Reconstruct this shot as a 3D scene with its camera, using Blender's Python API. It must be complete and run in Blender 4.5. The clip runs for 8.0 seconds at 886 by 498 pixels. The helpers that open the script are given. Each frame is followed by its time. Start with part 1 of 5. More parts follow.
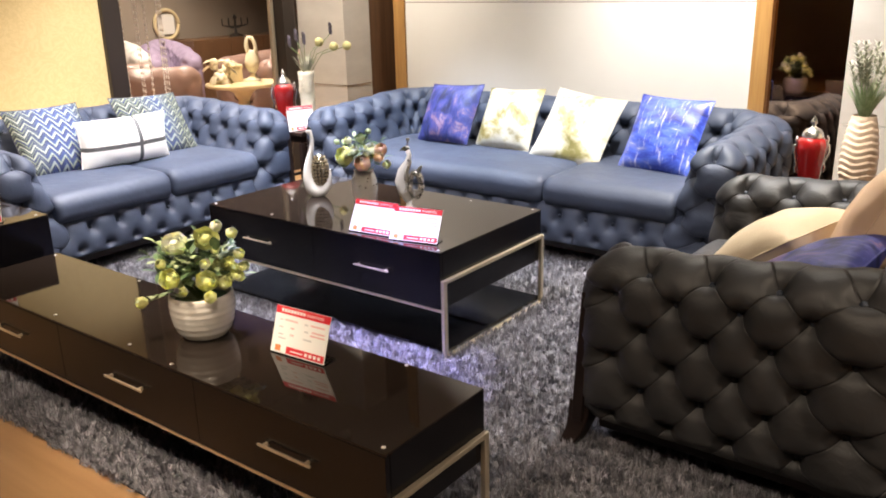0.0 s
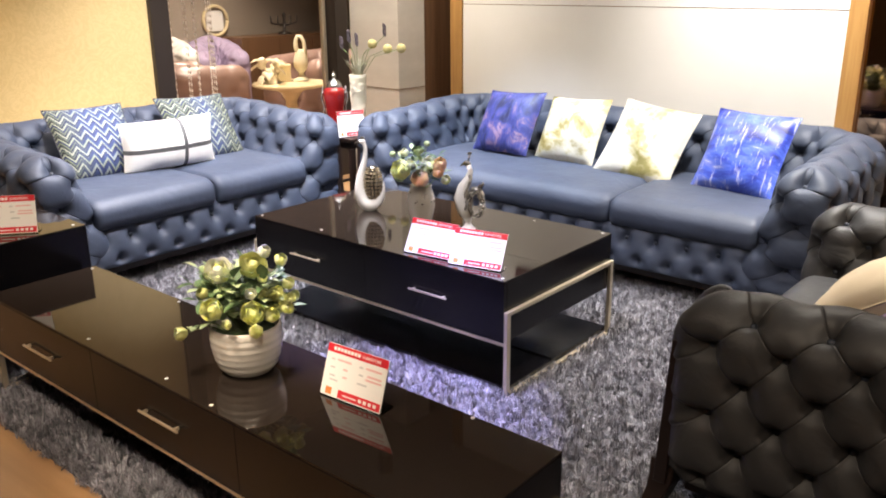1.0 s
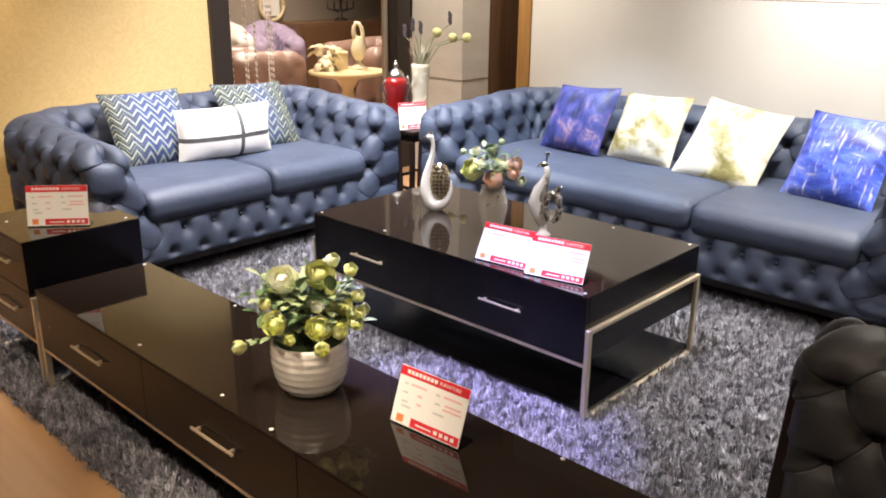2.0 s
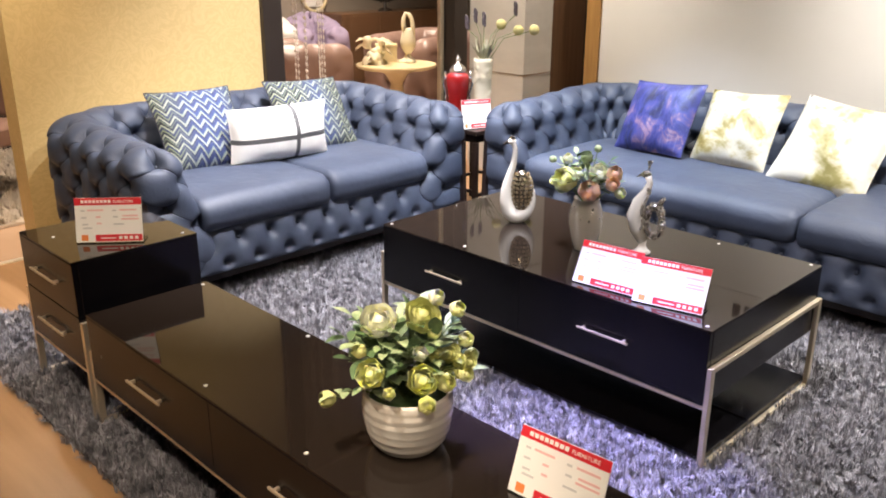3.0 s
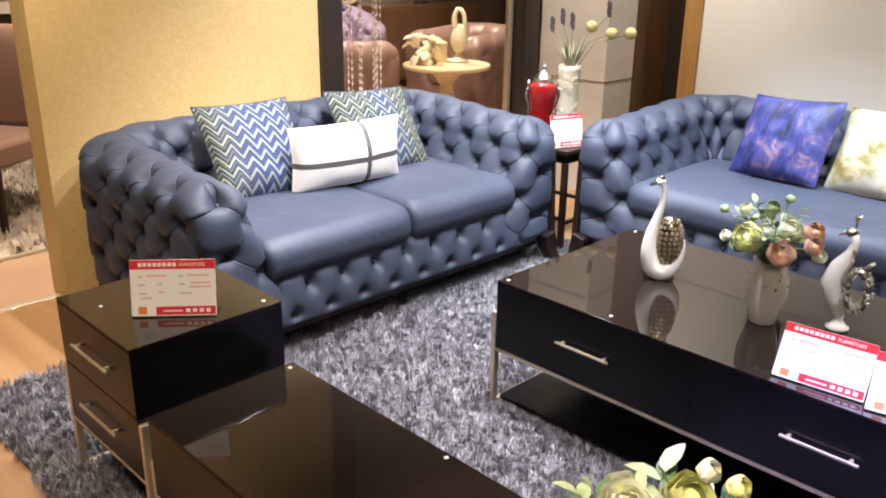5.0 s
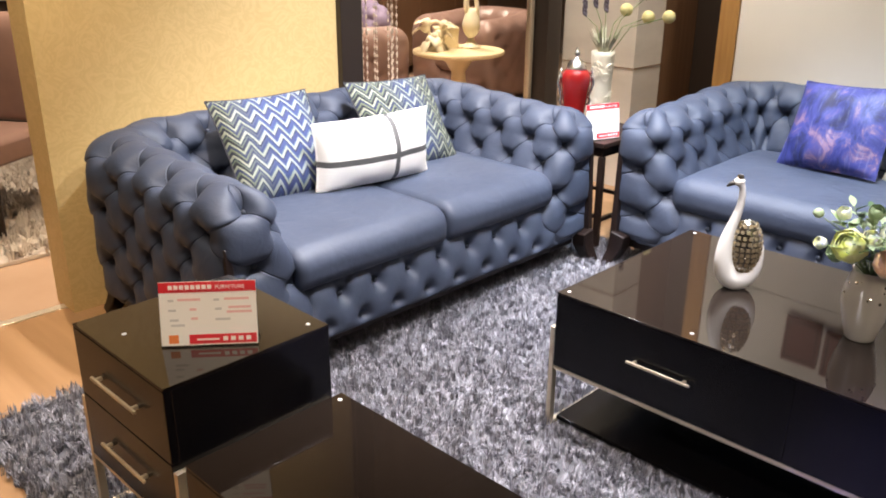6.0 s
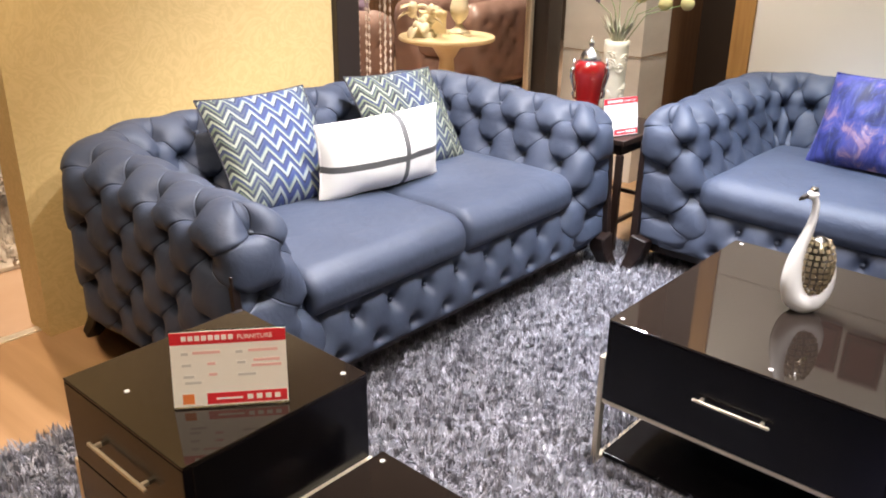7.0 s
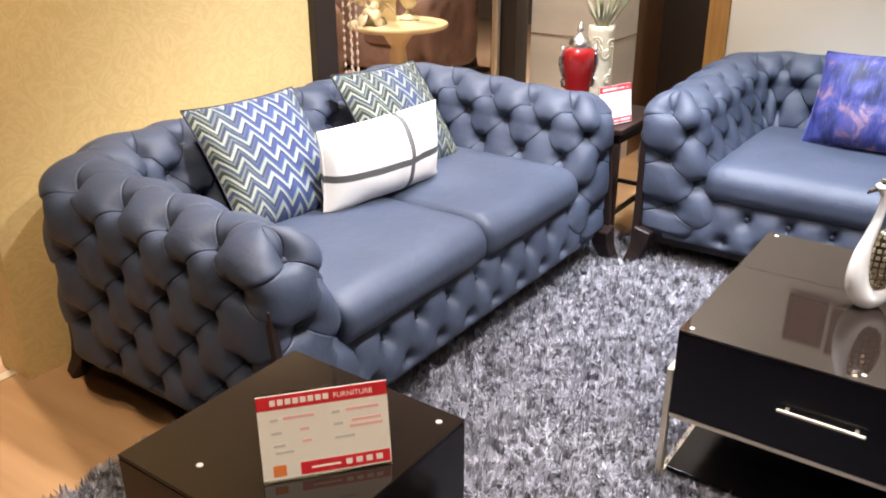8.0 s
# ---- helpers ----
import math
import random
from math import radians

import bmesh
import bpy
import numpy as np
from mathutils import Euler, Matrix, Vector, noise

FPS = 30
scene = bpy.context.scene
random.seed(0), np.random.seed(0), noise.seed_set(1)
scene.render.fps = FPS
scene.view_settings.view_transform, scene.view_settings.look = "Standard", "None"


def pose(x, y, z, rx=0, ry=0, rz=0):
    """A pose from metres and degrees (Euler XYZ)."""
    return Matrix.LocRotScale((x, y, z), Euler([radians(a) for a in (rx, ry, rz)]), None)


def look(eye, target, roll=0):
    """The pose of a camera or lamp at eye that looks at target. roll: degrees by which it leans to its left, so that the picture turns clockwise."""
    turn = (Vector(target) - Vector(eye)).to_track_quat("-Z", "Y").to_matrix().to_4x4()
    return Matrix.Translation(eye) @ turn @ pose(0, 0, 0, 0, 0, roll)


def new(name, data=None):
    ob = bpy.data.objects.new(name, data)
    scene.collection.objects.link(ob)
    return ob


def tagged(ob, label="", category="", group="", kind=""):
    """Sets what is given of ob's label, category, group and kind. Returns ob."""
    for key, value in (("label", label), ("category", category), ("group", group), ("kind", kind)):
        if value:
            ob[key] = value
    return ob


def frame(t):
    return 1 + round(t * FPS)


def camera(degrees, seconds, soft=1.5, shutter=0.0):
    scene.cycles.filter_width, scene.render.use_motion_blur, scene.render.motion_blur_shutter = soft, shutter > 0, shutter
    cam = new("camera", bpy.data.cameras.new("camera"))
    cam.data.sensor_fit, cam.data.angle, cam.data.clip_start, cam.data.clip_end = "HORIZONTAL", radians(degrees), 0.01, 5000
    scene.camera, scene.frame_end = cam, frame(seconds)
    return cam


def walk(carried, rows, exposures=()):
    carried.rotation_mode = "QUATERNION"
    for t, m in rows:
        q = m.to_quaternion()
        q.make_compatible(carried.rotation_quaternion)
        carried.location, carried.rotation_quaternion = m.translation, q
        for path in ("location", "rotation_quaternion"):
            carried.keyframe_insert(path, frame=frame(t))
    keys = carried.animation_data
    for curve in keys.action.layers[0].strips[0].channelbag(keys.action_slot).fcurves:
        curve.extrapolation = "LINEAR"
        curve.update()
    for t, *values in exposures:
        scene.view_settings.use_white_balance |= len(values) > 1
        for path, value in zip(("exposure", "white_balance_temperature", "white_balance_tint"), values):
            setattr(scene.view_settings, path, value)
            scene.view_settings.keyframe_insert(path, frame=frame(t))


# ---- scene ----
cam = camera(55.6, 8.0, soft=1.9)
PATH = [
    (0, (-0.176, 0.106, 1.467), (-1.332, 1.619, 0.856), -1.3),
    (0.5, (-0.275, 0.158, 1.455), (-1.462, 1.647, 0.844), -0.7),
    (1, (-0.432, 0.283, 1.478), (-1.659, 1.74, 0.866), -0.4),
    (1.5, (-0.533, 0.349, 1.469), (-1.8, 1.766, 0.847), 0.4),
    (3, (-1.068, 0.502, 1.451), (-2.407, 1.834, 0.793), 0.2),
    (3.5, (-1.24, 0.563, 1.443), (-2.602, 1.868, 0.778), 0.6),
    (4, (-1.455, 0.63, 1.45), (-2.832, 1.922, 0.792), 1.0),
    (5.5, (-1.972, 0.685, 1.472), (-3.284, 2.021, 0.769), 0.6),
    (6, (-2.142, 0.729, 1.446), (-3.447, 2.063, 0.728), 0.4),
    (6.5, (-2.361, 0.804, 1.452), (-3.623, 2.168, 0.713), -0.0),
    (7, (-2.494, 0.815, 1.447), (-3.723, 2.197, 0.687), 0.7),
    (7.5, (-2.7, 0.802, 1.455), (-3.847, 2.245, 0.68), 0.1),
    (8, (-2.89, 0.757, 1.459), (-3.95, 2.252, 0.659), -0.2),
]
walk(cam, [(t, look(eye, target, roll)) for t, eye, target, roll in PATH], exposures=[(0, 0.12), (1.5, 0.04), (3.5, -0.04), (8, -0.04)])

# ---- world, lamps, exposure ----
world = bpy.data.worlds.new("world")
scene.world = world
world.use_nodes = True
world.node_tree.nodes["Background"].inputs[0].default_value = (1.0, 0.82, 0.62, 1)
world.node_tree.nodes["Background"].inputs[1].default_value = 0.02
scene.view_settings.exposure = 0.0

CEIL = 2.9
WARM = (1.0, 0.81, 0.61)
COOL = (0.76, 0.82, 1.0)


# ---- small mesh helpers ----
def part(name, bm, material, parent=None, label="", smooth=False):
    """Link a bmesh as one mesh object under a thing or a part."""
    mesh = bpy.data.meshes.new(name)
    bmesh.ops.recalc_face_normals(bm, faces=bm.faces)
    bm.to_mesh(mesh)
    bm.free()
    mesh.materials.append(material)
    if smooth:
        mesh.shade_smooth()
    ob = new(name, mesh)
    ob.parent = parent
    if label:
        ob["label"] = label
    return ob


def grid_part(name, verts, faces, material, parent=None, label="", smooth=True):
    mesh = bpy.data.meshes.new(name)
    mesh.from_pydata(verts, [], faces)
    mesh.materials.append(material)
    if smooth:
        mesh.shade_smooth()
    ob = new(name, mesh)
    ob.parent = parent
    if label:
        ob["label"] = label
    return ob


def thing(name, m, label, category, group=""):
    ob = new(name)
    ob.empty_display_size = 0.1
    ob.matrix_basis = m
    return tagged(ob, label, category, group)


def add_box(bm, x0, x1, y0, y1, z0, z1, bevel=0.0, segments=2):
    m = Matrix.Translation(((x0 + x1) / 2, (y0 + y1) / 2, (z0 + z1) / 2)) @ Matrix.Diagonal((x1 - x0, y1 - y0, z1 - z0, 1))
    verts = bmesh.ops.create_cube(bm, size=1.0, matrix=m)["verts"]
    if bevel:
        edges = list({e for v in verts for e in v.link_edges})
        bmesh.ops.bevel(bm, geom=edges, offset=bevel, segments=segments, profile=0.5, affect="EDGES")
    return bm


def box(x0, x1, y0, y1, z0, z1, bevel=0.0, segments=2):
    return add_box(bmesh.new(), x0, x1, y0, y1, z0, z1, bevel, segments)


def add_lathe(bm, profile, n=32, place=(0, 0, 0), ripple=None):
    """Revolve (radius, height) rows round z."""
    rings = []
    for k, (r, z) in enumerate(profile):
        ring = []
        for i in range(n):
            a = 2 * math.pi * i / n
            rr = max(r, 0.0004) + (ripple(a, z) if ripple else 0)
            ring.append(bm.verts.new((place[0] + rr * math.cos(a), place[1] + rr * math.sin(a), place[2] + z)))
        rings.append(ring)
    for a, b in zip(rings, rings[1:]):
        for i in range(n):
            bm.faces.new((a[i], a[(i + 1) % n], b[(i + 1) % n], b[i]))
    bm.faces.new(rings[0][::-1])
    bm.faces.new(rings[-1])
    return bm


def add_tube(bm, points, radius, n=8):
    """A round bar along points; radius is a number or one for each point."""
    pts = [Vector(p) for p in points]
    radii = radius if isinstance(radius, (list, tuple)) else [radius] * len(pts)
    rings, side = [], None
    for k, p in enumerate(pts):
        ahead = (pts[min(k + 1, len(pts) - 1)] - pts[max(k - 1, 0)]).normalized()
        if side is None:
            side = ahead.orthogonal().normalized()
        side = (side - ahead * side.dot(ahead)).normalized()
        up = ahead.cross(side)
        rings.append([bm.verts.new(p + radii[k] * (math.cos(2 * math.pi * i / n) * side + math.sin(2 * math.pi * i / n) * up)) for i in range(n)])
    for a, b in zip(rings, rings[1:]):
        for i in range(n):
            bm.faces.new((a[i], a[(i + 1) % n], b[(i + 1) % n], b[i]))
    bm.faces.new(rings[0][::-1])
    bm.faces.new(rings[-1])
    return bm


def add_ball(bm, centre, r, scale=(1, 1, 1), u=12, v=8, turn=None):
    m = Matrix.Translation(centre) @ (turn or Matrix()) @ Matrix.Diagonal((*scale, 1))
    bmesh.ops.create_uvsphere(bm, u_segments=u, v_segments=v, radius=r, matrix=m)
    return bm


# ---- materials ----
def material(name, base=(0.5, 0.5, 0.5), rough=0.5, metal=0.0, coat=0.0, spec=0.5):
    m = bpy.data.materials.new(name)
    m.use_nodes = True
    b = m.node_tree.nodes["Principled BSDF"]
    b.inputs["Base Color"].default_value = (*base, 1)
    b.inputs["Roughness"].default_value = rough
    b.inputs["Metallic"].default_value = metal
    b.inputs["Coat Weight"].default_value = coat
    b.inputs["Specular IOR Level"].default_value = spec
    return m


def node(m, kind, **values):
    n = m.node_tree.nodes.new(kind)
    for key, value in values.items():
        n.inputs[key.replace("_", " ")].default_value = value
    return n


def link(m, a, out, b, into):
    m.node_tree.links.new(a.outputs[out], b.inputs[into])


def bsdf(m):
    return m.node_tree.nodes["Principled BSDF"]


def mottled(m, colours, scale, detail=4.0, stretch=(1, 1, 1), coords="Object", seat=(0.3, 0.7), into="Base Color", offset=True):
    """Noise through a colour ramp into the base colour."""
    tc = node(m, "ShaderNodeTexCoord")
    mp = node(m, "ShaderNodeMapping", Scale=stretch)
    nz = node(m, "ShaderNodeTexNoise", Scale=scale, Detail=detail, Roughness=0.6)
    rp = node(m, "ShaderNodeValToRGB")
    link(m, tc, coords, mp, "Vector")
    link(m, mp, "Vector", nz, "Vector")
    link(m, nz, "Fac", rp, "Fac")
    els = rp.color_ramp.elements
    while len(els) < len(colours):
        els.new(0.5)
    for i, (e, c) in enumerate(zip(els, colours)):
        e.position = seat[0] + (seat[1] - seat[0]) * i / (len(colours) - 1)
        e.color = (*c, 1)
    link(m, rp, "Color", bsdf(m), into)
    return nz, rp


def bumped(m, scale, strength, distance=0.002, detail=3.0, coords="Object", stretch=(1, 1, 1)):
    tc = node(m, "ShaderNodeTexCoord")
    mp = node(m, "ShaderNodeMapping", Scale=stretch)
    nz = node(m, "ShaderNodeTexNoise", Scale=scale, Detail=detail)
    bp = node(m, "ShaderNodeBump", Strength=strength, Distance=distance)
    link(m, tc, coords, mp, "Vector")
    link(m, mp, "Vector", nz, "Vector")
    link(m, nz, "Fac", bp, "Height")
    link(m, bp, "Normal", bsdf(m), "Normal")
    return bp


def rough_varied(m, scale, low, high):
    tc = node(m, "ShaderNodeTexCoord")
    nz = node(m, "ShaderNodeTexNoise", Scale=scale, Detail=4.0)
    mr = node(m, "ShaderNodeMapRange")
    mr.inputs["To Min"].default_value, mr.inputs["To Max"].default_value = low, high
    link(m, tc, "Object", nz, "Vector")
    link(m, nz, "Fac", mr, "Value")
    link(m, mr, "Result", bsdf(m), "Roughness")


def folded(m, sharp=0.7):
    """Leather grain over the pleats that run from button to button, and soft pulls round them; the UV map holds the lattice."""
    tc = node(m, "ShaderNodeTexCoord")
    sp = node(m, "ShaderNodeSeparateXYZ")
    link(m, tc, "UV", sp, "Vector")

    def calc(op, a, b):
        n = node(m, "ShaderNodeMath")
        n.operation = op
        for i, v in enumerate((a, b)):
            if isinstance(v, (int, float)):
                n.inputs[i].default_value = v
            else:
                m.node_tree.links.new(v, n.inputs[i])
        return n.outputs[0]

    u, v = sp.outputs["X"], sp.outputs["Y"]
    da, db = calc("PINGPONG", calc("ADD", u, v), 0.5), calc("PINGPONG", calc("SUBTRACT", u, v), 0.5)
    near = calc("MINIMUM", calc("DIVIDE", calc("MINIMUM", da, db), 0.03), 1.0)
    crease = node(m, "ShaderNodeBump", Strength=sharp, Distance=0.006)
    m.node_tree.links.new(calc("POWER", near, 0.75), crease.inputs["Height"])
    soft = node(m, "ShaderNodeBump", Strength=0.45, Distance=0.008)
    wave = node(m, "ShaderNodeTexNoise", Scale=15.0, Detail=3.0, Roughness=0.5, Distortion=0.8)
    link(m, tc, "Object", wave, "Vector")
    link(m, wave, "Fac", soft, "Height")
    link(m, crease, "Normal", soft, "Normal")
    grain = bumped(m, 260.0, 0.16, 0.001)
    link(m, soft, "Normal", grain, "Normal")


leather = material("blue_grey_leather", rough=0.55, spec=0.4)
mottled(leather, [(0.031, 0.040, 0.066), (0.046, 0.058, 0.091)], 3.0, seat=(0.35, 0.7))
folded(leather)
rough_varied(leather, 9.0, 0.50, 0.65)

leather_dark = material("charcoal_leather", rough=0.5, spec=0.4)
mottled(leather_dark, [(0.021, 0.021, 0.023), (0.031, 0.030, 0.031)], 3.0)
folded(leather_dark, 0.6)
rough_varied(leather_dark, 9.0, 0.45, 0.6)

button_leather = material("button_leather", (0.030, 0.037, 0.055), 0.5, spec=0.3)

dark_wood = material("dark_stained_wood", rough=0.42, spec=0.35)
mottled(dark_wood, [(0.009, 0.005, 0.0045), (0.020, 0.011, 0.008)], 6.0, stretch=(1, 1, 0.1))

black_glass = material("black_lacquered_glass", (0.014, 0.010, 0.008), 0.03, spec=0.55)
rough_varied(black_glass, 5.0, 0.02, 0.06)
black_lacquer = material("black_lacquer", (0.010, 0.009, 0.009), 0.16, spec=0.25)
mottled(black_lacquer, [(0.003, 0.003, 0.0045), (0.006, 0.005, 0.006)], 7.0)
rough_varied(black_lacquer, 12.0, 0.18, 0.30)

gold_steel = material("brushed_champagne_steel", (0.76, 0.66, 0.50), 0.3, 0.85)
bumped(gold_steel, 40.0, 0.15, 0.0005, stretch=(1, 1, 30))
rough_varied(gold_steel, 20.0, 0.32, 0.48)
chrome = material("polished_chrome", (0.78, 0.76, 0.73), 0.12, 1.0)
silver_ornate = material("embossed_silver", (0.66, 0.64, 0.60), 0.25, 1.0)
bumped(silver_ornate, 120.0, 0.6, 0.003)

yellow_paper = material("golden_damask_wallpaper", rough=0.6)
_tc = node(yellow_paper, "ShaderNodeTexCoord")
_swirl = node(yellow_paper, "ShaderNodeTexNoise", Scale=7.0, Detail=3.0, Roughness=0.6, Distortion=2.5)
_fleck = node(yellow_paper, "ShaderNodeTexNoise", Scale=70.0, Detail=3.0)
link(yellow_paper, _tc, "Object", _swirl, "Vector")
link(yellow_paper, _tc, "Object", _fleck, "Vector")
_sum = node(yellow_paper, "ShaderNodeMath")
_sum.operation = "PINGPONG"
link(yellow_paper, _swirl, "Fac", _sum, 0)
_sum.inputs[1].default_value = 0.09
_mix = node(yellow_paper, "ShaderNodeMath")
_mix.operation = "MULTIPLY_ADD"
link(yellow_paper, _fleck, "Fac", _mix, 0)
_mix.inputs[1].default_value = 0.06
link(yellow_paper, _sum, 0, _mix, 2)
_tone = node(yellow_paper, "ShaderNodeValToRGB")
link(yellow_paper, _mix, 0, _tone, "Fac")
for _e, (_p, _c) in zip(_tone.color_ramp.elements, [(0.02, (0.585, 0.42, 0.175)), (0.12, (0.66, 0.485, 0.215))]):
    _e.position, _e.color = _p, (*_c, 1)
link(yellow_paper, _tone, "Color", bsdf(yellow_paper), "Base Color")
bumped(yellow_paper, 60.0, 0.25, 0.002)

white_panel = material("white_lacquer_wall_panel", rough=0.38)
mottled(white_panel, [(0.66, 0.62, 0.56), (0.72, 0.68, 0.62)], 1.2)
stone = material("grey_beige_stone", rough=0.35)
mottled(stone, [(0.52, 0.47, 0.41), (0.62, 0.57, 0.50)], 2.5, stretch=(1, 1, 2.5))
oak = material("honey_oak_trim", rough=0.35)
mottled(oak, [(0.30, 0.15, 0.045), (0.44, 0.24, 0.08)], 9.0, stretch=(4, 4, 0.25))
brown_wood = material("brown_veneer", rough=0.4)
mottled(brown_wood, [(0.10, 0.052, 0.026), (0.16, 0.085, 0.044)], 7.0, stretch=(5, 5, 0.2))
bronze_mirror = material("bronze_mirror", (0.50, 0.34, 0.22), 0.03, 1.0)
dark_frame = material("dark_bronze_frame", (0.020, 0.013, 0.009), 0.4)
# darkened on purpose: cuts bounce light and reflections in the glass tops
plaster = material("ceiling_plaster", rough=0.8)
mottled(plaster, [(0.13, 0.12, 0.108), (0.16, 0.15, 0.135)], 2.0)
# beige kept dark so that the closing walls return little fill light
beige_wall = material("beige_wall_paint", rough=0.7)
mottled(beige_wall, [(0.25, 0.205, 0.165), (0.31, 0.26, 0.21)], 1.5)

floor_wood = material("tan_laminate", rough=0.28)
mottled(floor_wood, [(0.30, 0.165, 0.075), (0.40, 0.235, 0.118)], 3.0, stretch=(0.35, 4, 1), detail=6.0)
floor_tile = material("pinkish_tile", rough=0.2)
mottled(floor_tile, [(0.50, 0.33, 0.22), (0.58, 0.40, 0.28)], 1.5)
joint = material("floor_joint", (0.20, 0.12, 0.06), 0.7)
threshold_metal = material("pale_threshold", (0.75, 0.66, 0.52), 0.35, 0.6)

rug_backing = material("rug_backing", (0.09, 0.088, 0.10), 0.95)
PILE_TONES = [(0.0, (0.085, 0.083, 0.094)), (0.35, (0.137, 0.134, 0.152)), (0.7, (0.212, 0.207, 0.236)), (1.0, (0.36, 0.352, 0.40))]
rug_pile = material("shag_pile", rough=0.45, spec=0.5)
_g = node(rug_pile, "ShaderNodeNewGeometry")
_r = node(rug_pile, "ShaderNodeValToRGB")
link(rug_pile, _g, "Random Per Island", _r, "Fac")
for _tone_at in PILE_TONES[2:]:
    _r.color_ramp.elements.new(_tone_at[0])
for _e, (_p, _c) in zip(_r.color_ramp.elements, PILE_TONES):
    _e.position, _e.color = _p, (*_c, 1)
link(rug_pile, _r, "Color", bsdf(rug_pile), "Base Color")
white_fur = material("white_fur", (0.62, 0.55, 0.48), 0.8)

ceramic = material("white_glazed_ceramic", (0.72, 0.69, 0.64), 0.18, coat=0.4)
cream_ceramic = material("cream_embossed_ceramic", (0.66, 0.61, 0.47), 0.3)
bumped(cream_ceramic, 30.0, 0.6, 0.006)
shell_ceramic = material("pearl_ribbed_ceramic", (0.72, 0.56, 0.42), 0.3, coat=0.3)
red_glass = material("red_glazed_ceramic", (0.22, 0.008, 0.008), 0.14, coat=0.6)
tile_silver = material("silver_glass_tile", (0.56, 0.52, 0.46), 0.25, 0.7)
tile_gold = material("champagne_glass_tile", (0.50, 0.40, 0.25), 0.22, 0.7)
mosaic = material("mirror_mosaic", (0.52, 0.49, 0.44), 0.18, 1.0)
card_white = material("card_paper", (0.82, 0.80, 0.77), 0.5)
card_red = material("card_red", (0.62, 0.022, 0.035), 0.45)
card_ink = material("card_grey_ink", (0.56, 0.55, 0.55), 0.6)
card_pink = material("card_red_ink", (0.76, 0.46, 0.45), 0.6)
card_orange = material("card_orange", (0.75, 0.22, 0.06), 0.6)
card_letter = material("card_white_letter", (0.85, 0.80, 0.78), 0.5)
acrylic = material("clear_acrylic", (0.9, 0.92, 0.93), 0.05)
bsdf(acrylic).inputs["Transmission Weight"].default_value = 1.0
bsdf(acrylic).inputs["IOR"].default_value = 1.15
pane_glass = material("tinted_pane", (0.86, 0.80, 0.74), 0.02)
bsdf(pane_glass).inputs["Transmission Weight"].default_value = 1.0
bsdf(pane_glass).inputs["IOR"].default_value = 1.08
pad_foam = material("white_pad", (0.55, 0.53, 0.50), 0.4)

leaf_dark = material("leaf_green", rough=0.5)
mottled(leaf_dark, [(0.05, 0.105, 0.045), (0.12, 0.19, 0.085)], 40.0)
leaf_pale = material("leaf_pale_green", rough=0.55)
mottled(leaf_pale, [(0.20, 0.29, 0.14), (0.42, 0.50, 0.30)], 40.0)
petal_yellow = material("petal_yellow_green", rough=0.55)
mottled(petal_yellow, [(0.70, 0.72, 0.24), (0.84, 0.87, 0.50)], 45.0)
petal_cream = material("petal_cream", rough=0.55)
petal_peach = material("petal_peach", (0.84, 0.58, 0.44), 0.55)
for _m in (petal_yellow, petal_cream, petal_peach):
    bsdf(_m).inputs["Subsurface Weight"].default_value = 0.8
    bsdf(_m).inputs["Subsurface Radius"].default_value = (0.03, 0.03, 0.015)
mottled(petal_cream, [(0.80, 0.83, 0.62), (0.87, 0.88, 0.78)], 40.0)
petal_pale = material("petal_pale_green", (0.56, 0.58, 0.24), 0.55)
stem_green = material("stem_green", (0.13, 0.18, 0.06), 0.6)
lavender = material("lavender_bud", (0.10, 0.08, 0.095), 0.8)
seed_ball = material("dry_seed_ball", (0.48, 0.42, 0.18), 0.8)
grass_grey = material("dry_grass", (0.34, 0.34, 0.25), 0.8)

brown_leather = material("brown_leather", rough=0.4)
mottled(brown_leather, [(0.19, 0.115, 0.092), (0.25, 0.155, 0.128)], 4.0)
lilac_fabric = material("lilac_fabric", (0.34, 0.27, 0.40), 0.7)
pale_wood = material("pale_gilt_wood", (0.68, 0.56, 0.34), 0.35)
ivory = material("ivory_figure", (0.80, 0.72, 0.53), 0.3)
white_leather = material("white_leather", (0.74, 0.71, 0.68), 0.45)
beads = material("crystal_beads", (0.85, 0.80, 0.76), 0.08, spec=0.9)
plaque_red = material("dark_red_plaque", (0.10, 0.012, 0.010), 0.4)
lamp_glow = material("lamp_glow", (1, 0.9, 0.75), 0.4)
bsdf(lamp_glow).inputs["Emission Color"].default_value = (1, 0.86, 0.66, 1)
bsdf(lamp_glow).inputs["Emission Strength"].default_value = 12.0


# ---- patterned fabrics ----
def maths(m, op, a, b=None, c=None):
    n = m.node_tree.nodes.new("ShaderNodeMath")
    n.operation = op
    for i, v in enumerate((a, b, c)):
        if v is None:
            continue
        if isinstance(v, (int, float)):
            n.inputs[i].default_value = v
        else:
            m.node_tree.links.new(v, n.inputs[i])
    return n.outputs[0]


def xyz(m):
    tc = node(m, "ShaderNodeTexCoord")
    sp = node(m, "ShaderNodeSeparateXYZ")
    link(m, tc, "Object", sp, "Vector")
    return sp.outputs[0], sp.outputs[1], sp.outputs[2]


def ramp(m, fac, stops, hard=False):
    rp = node(m, "ShaderNodeValToRGB")
    m.node_tree.links.new(fac, rp.inputs[0])
    if hard:
        rp.color_ramp.interpolation = "CONSTANT"
    els = rp.color_ramp.elements
    while len(els) < len(stops):
        els.new(0.5)
    for e, (p, c) in zip(els, stops):
        e.position, e.color = p, (*c, 1)
    return rp.outputs[0]


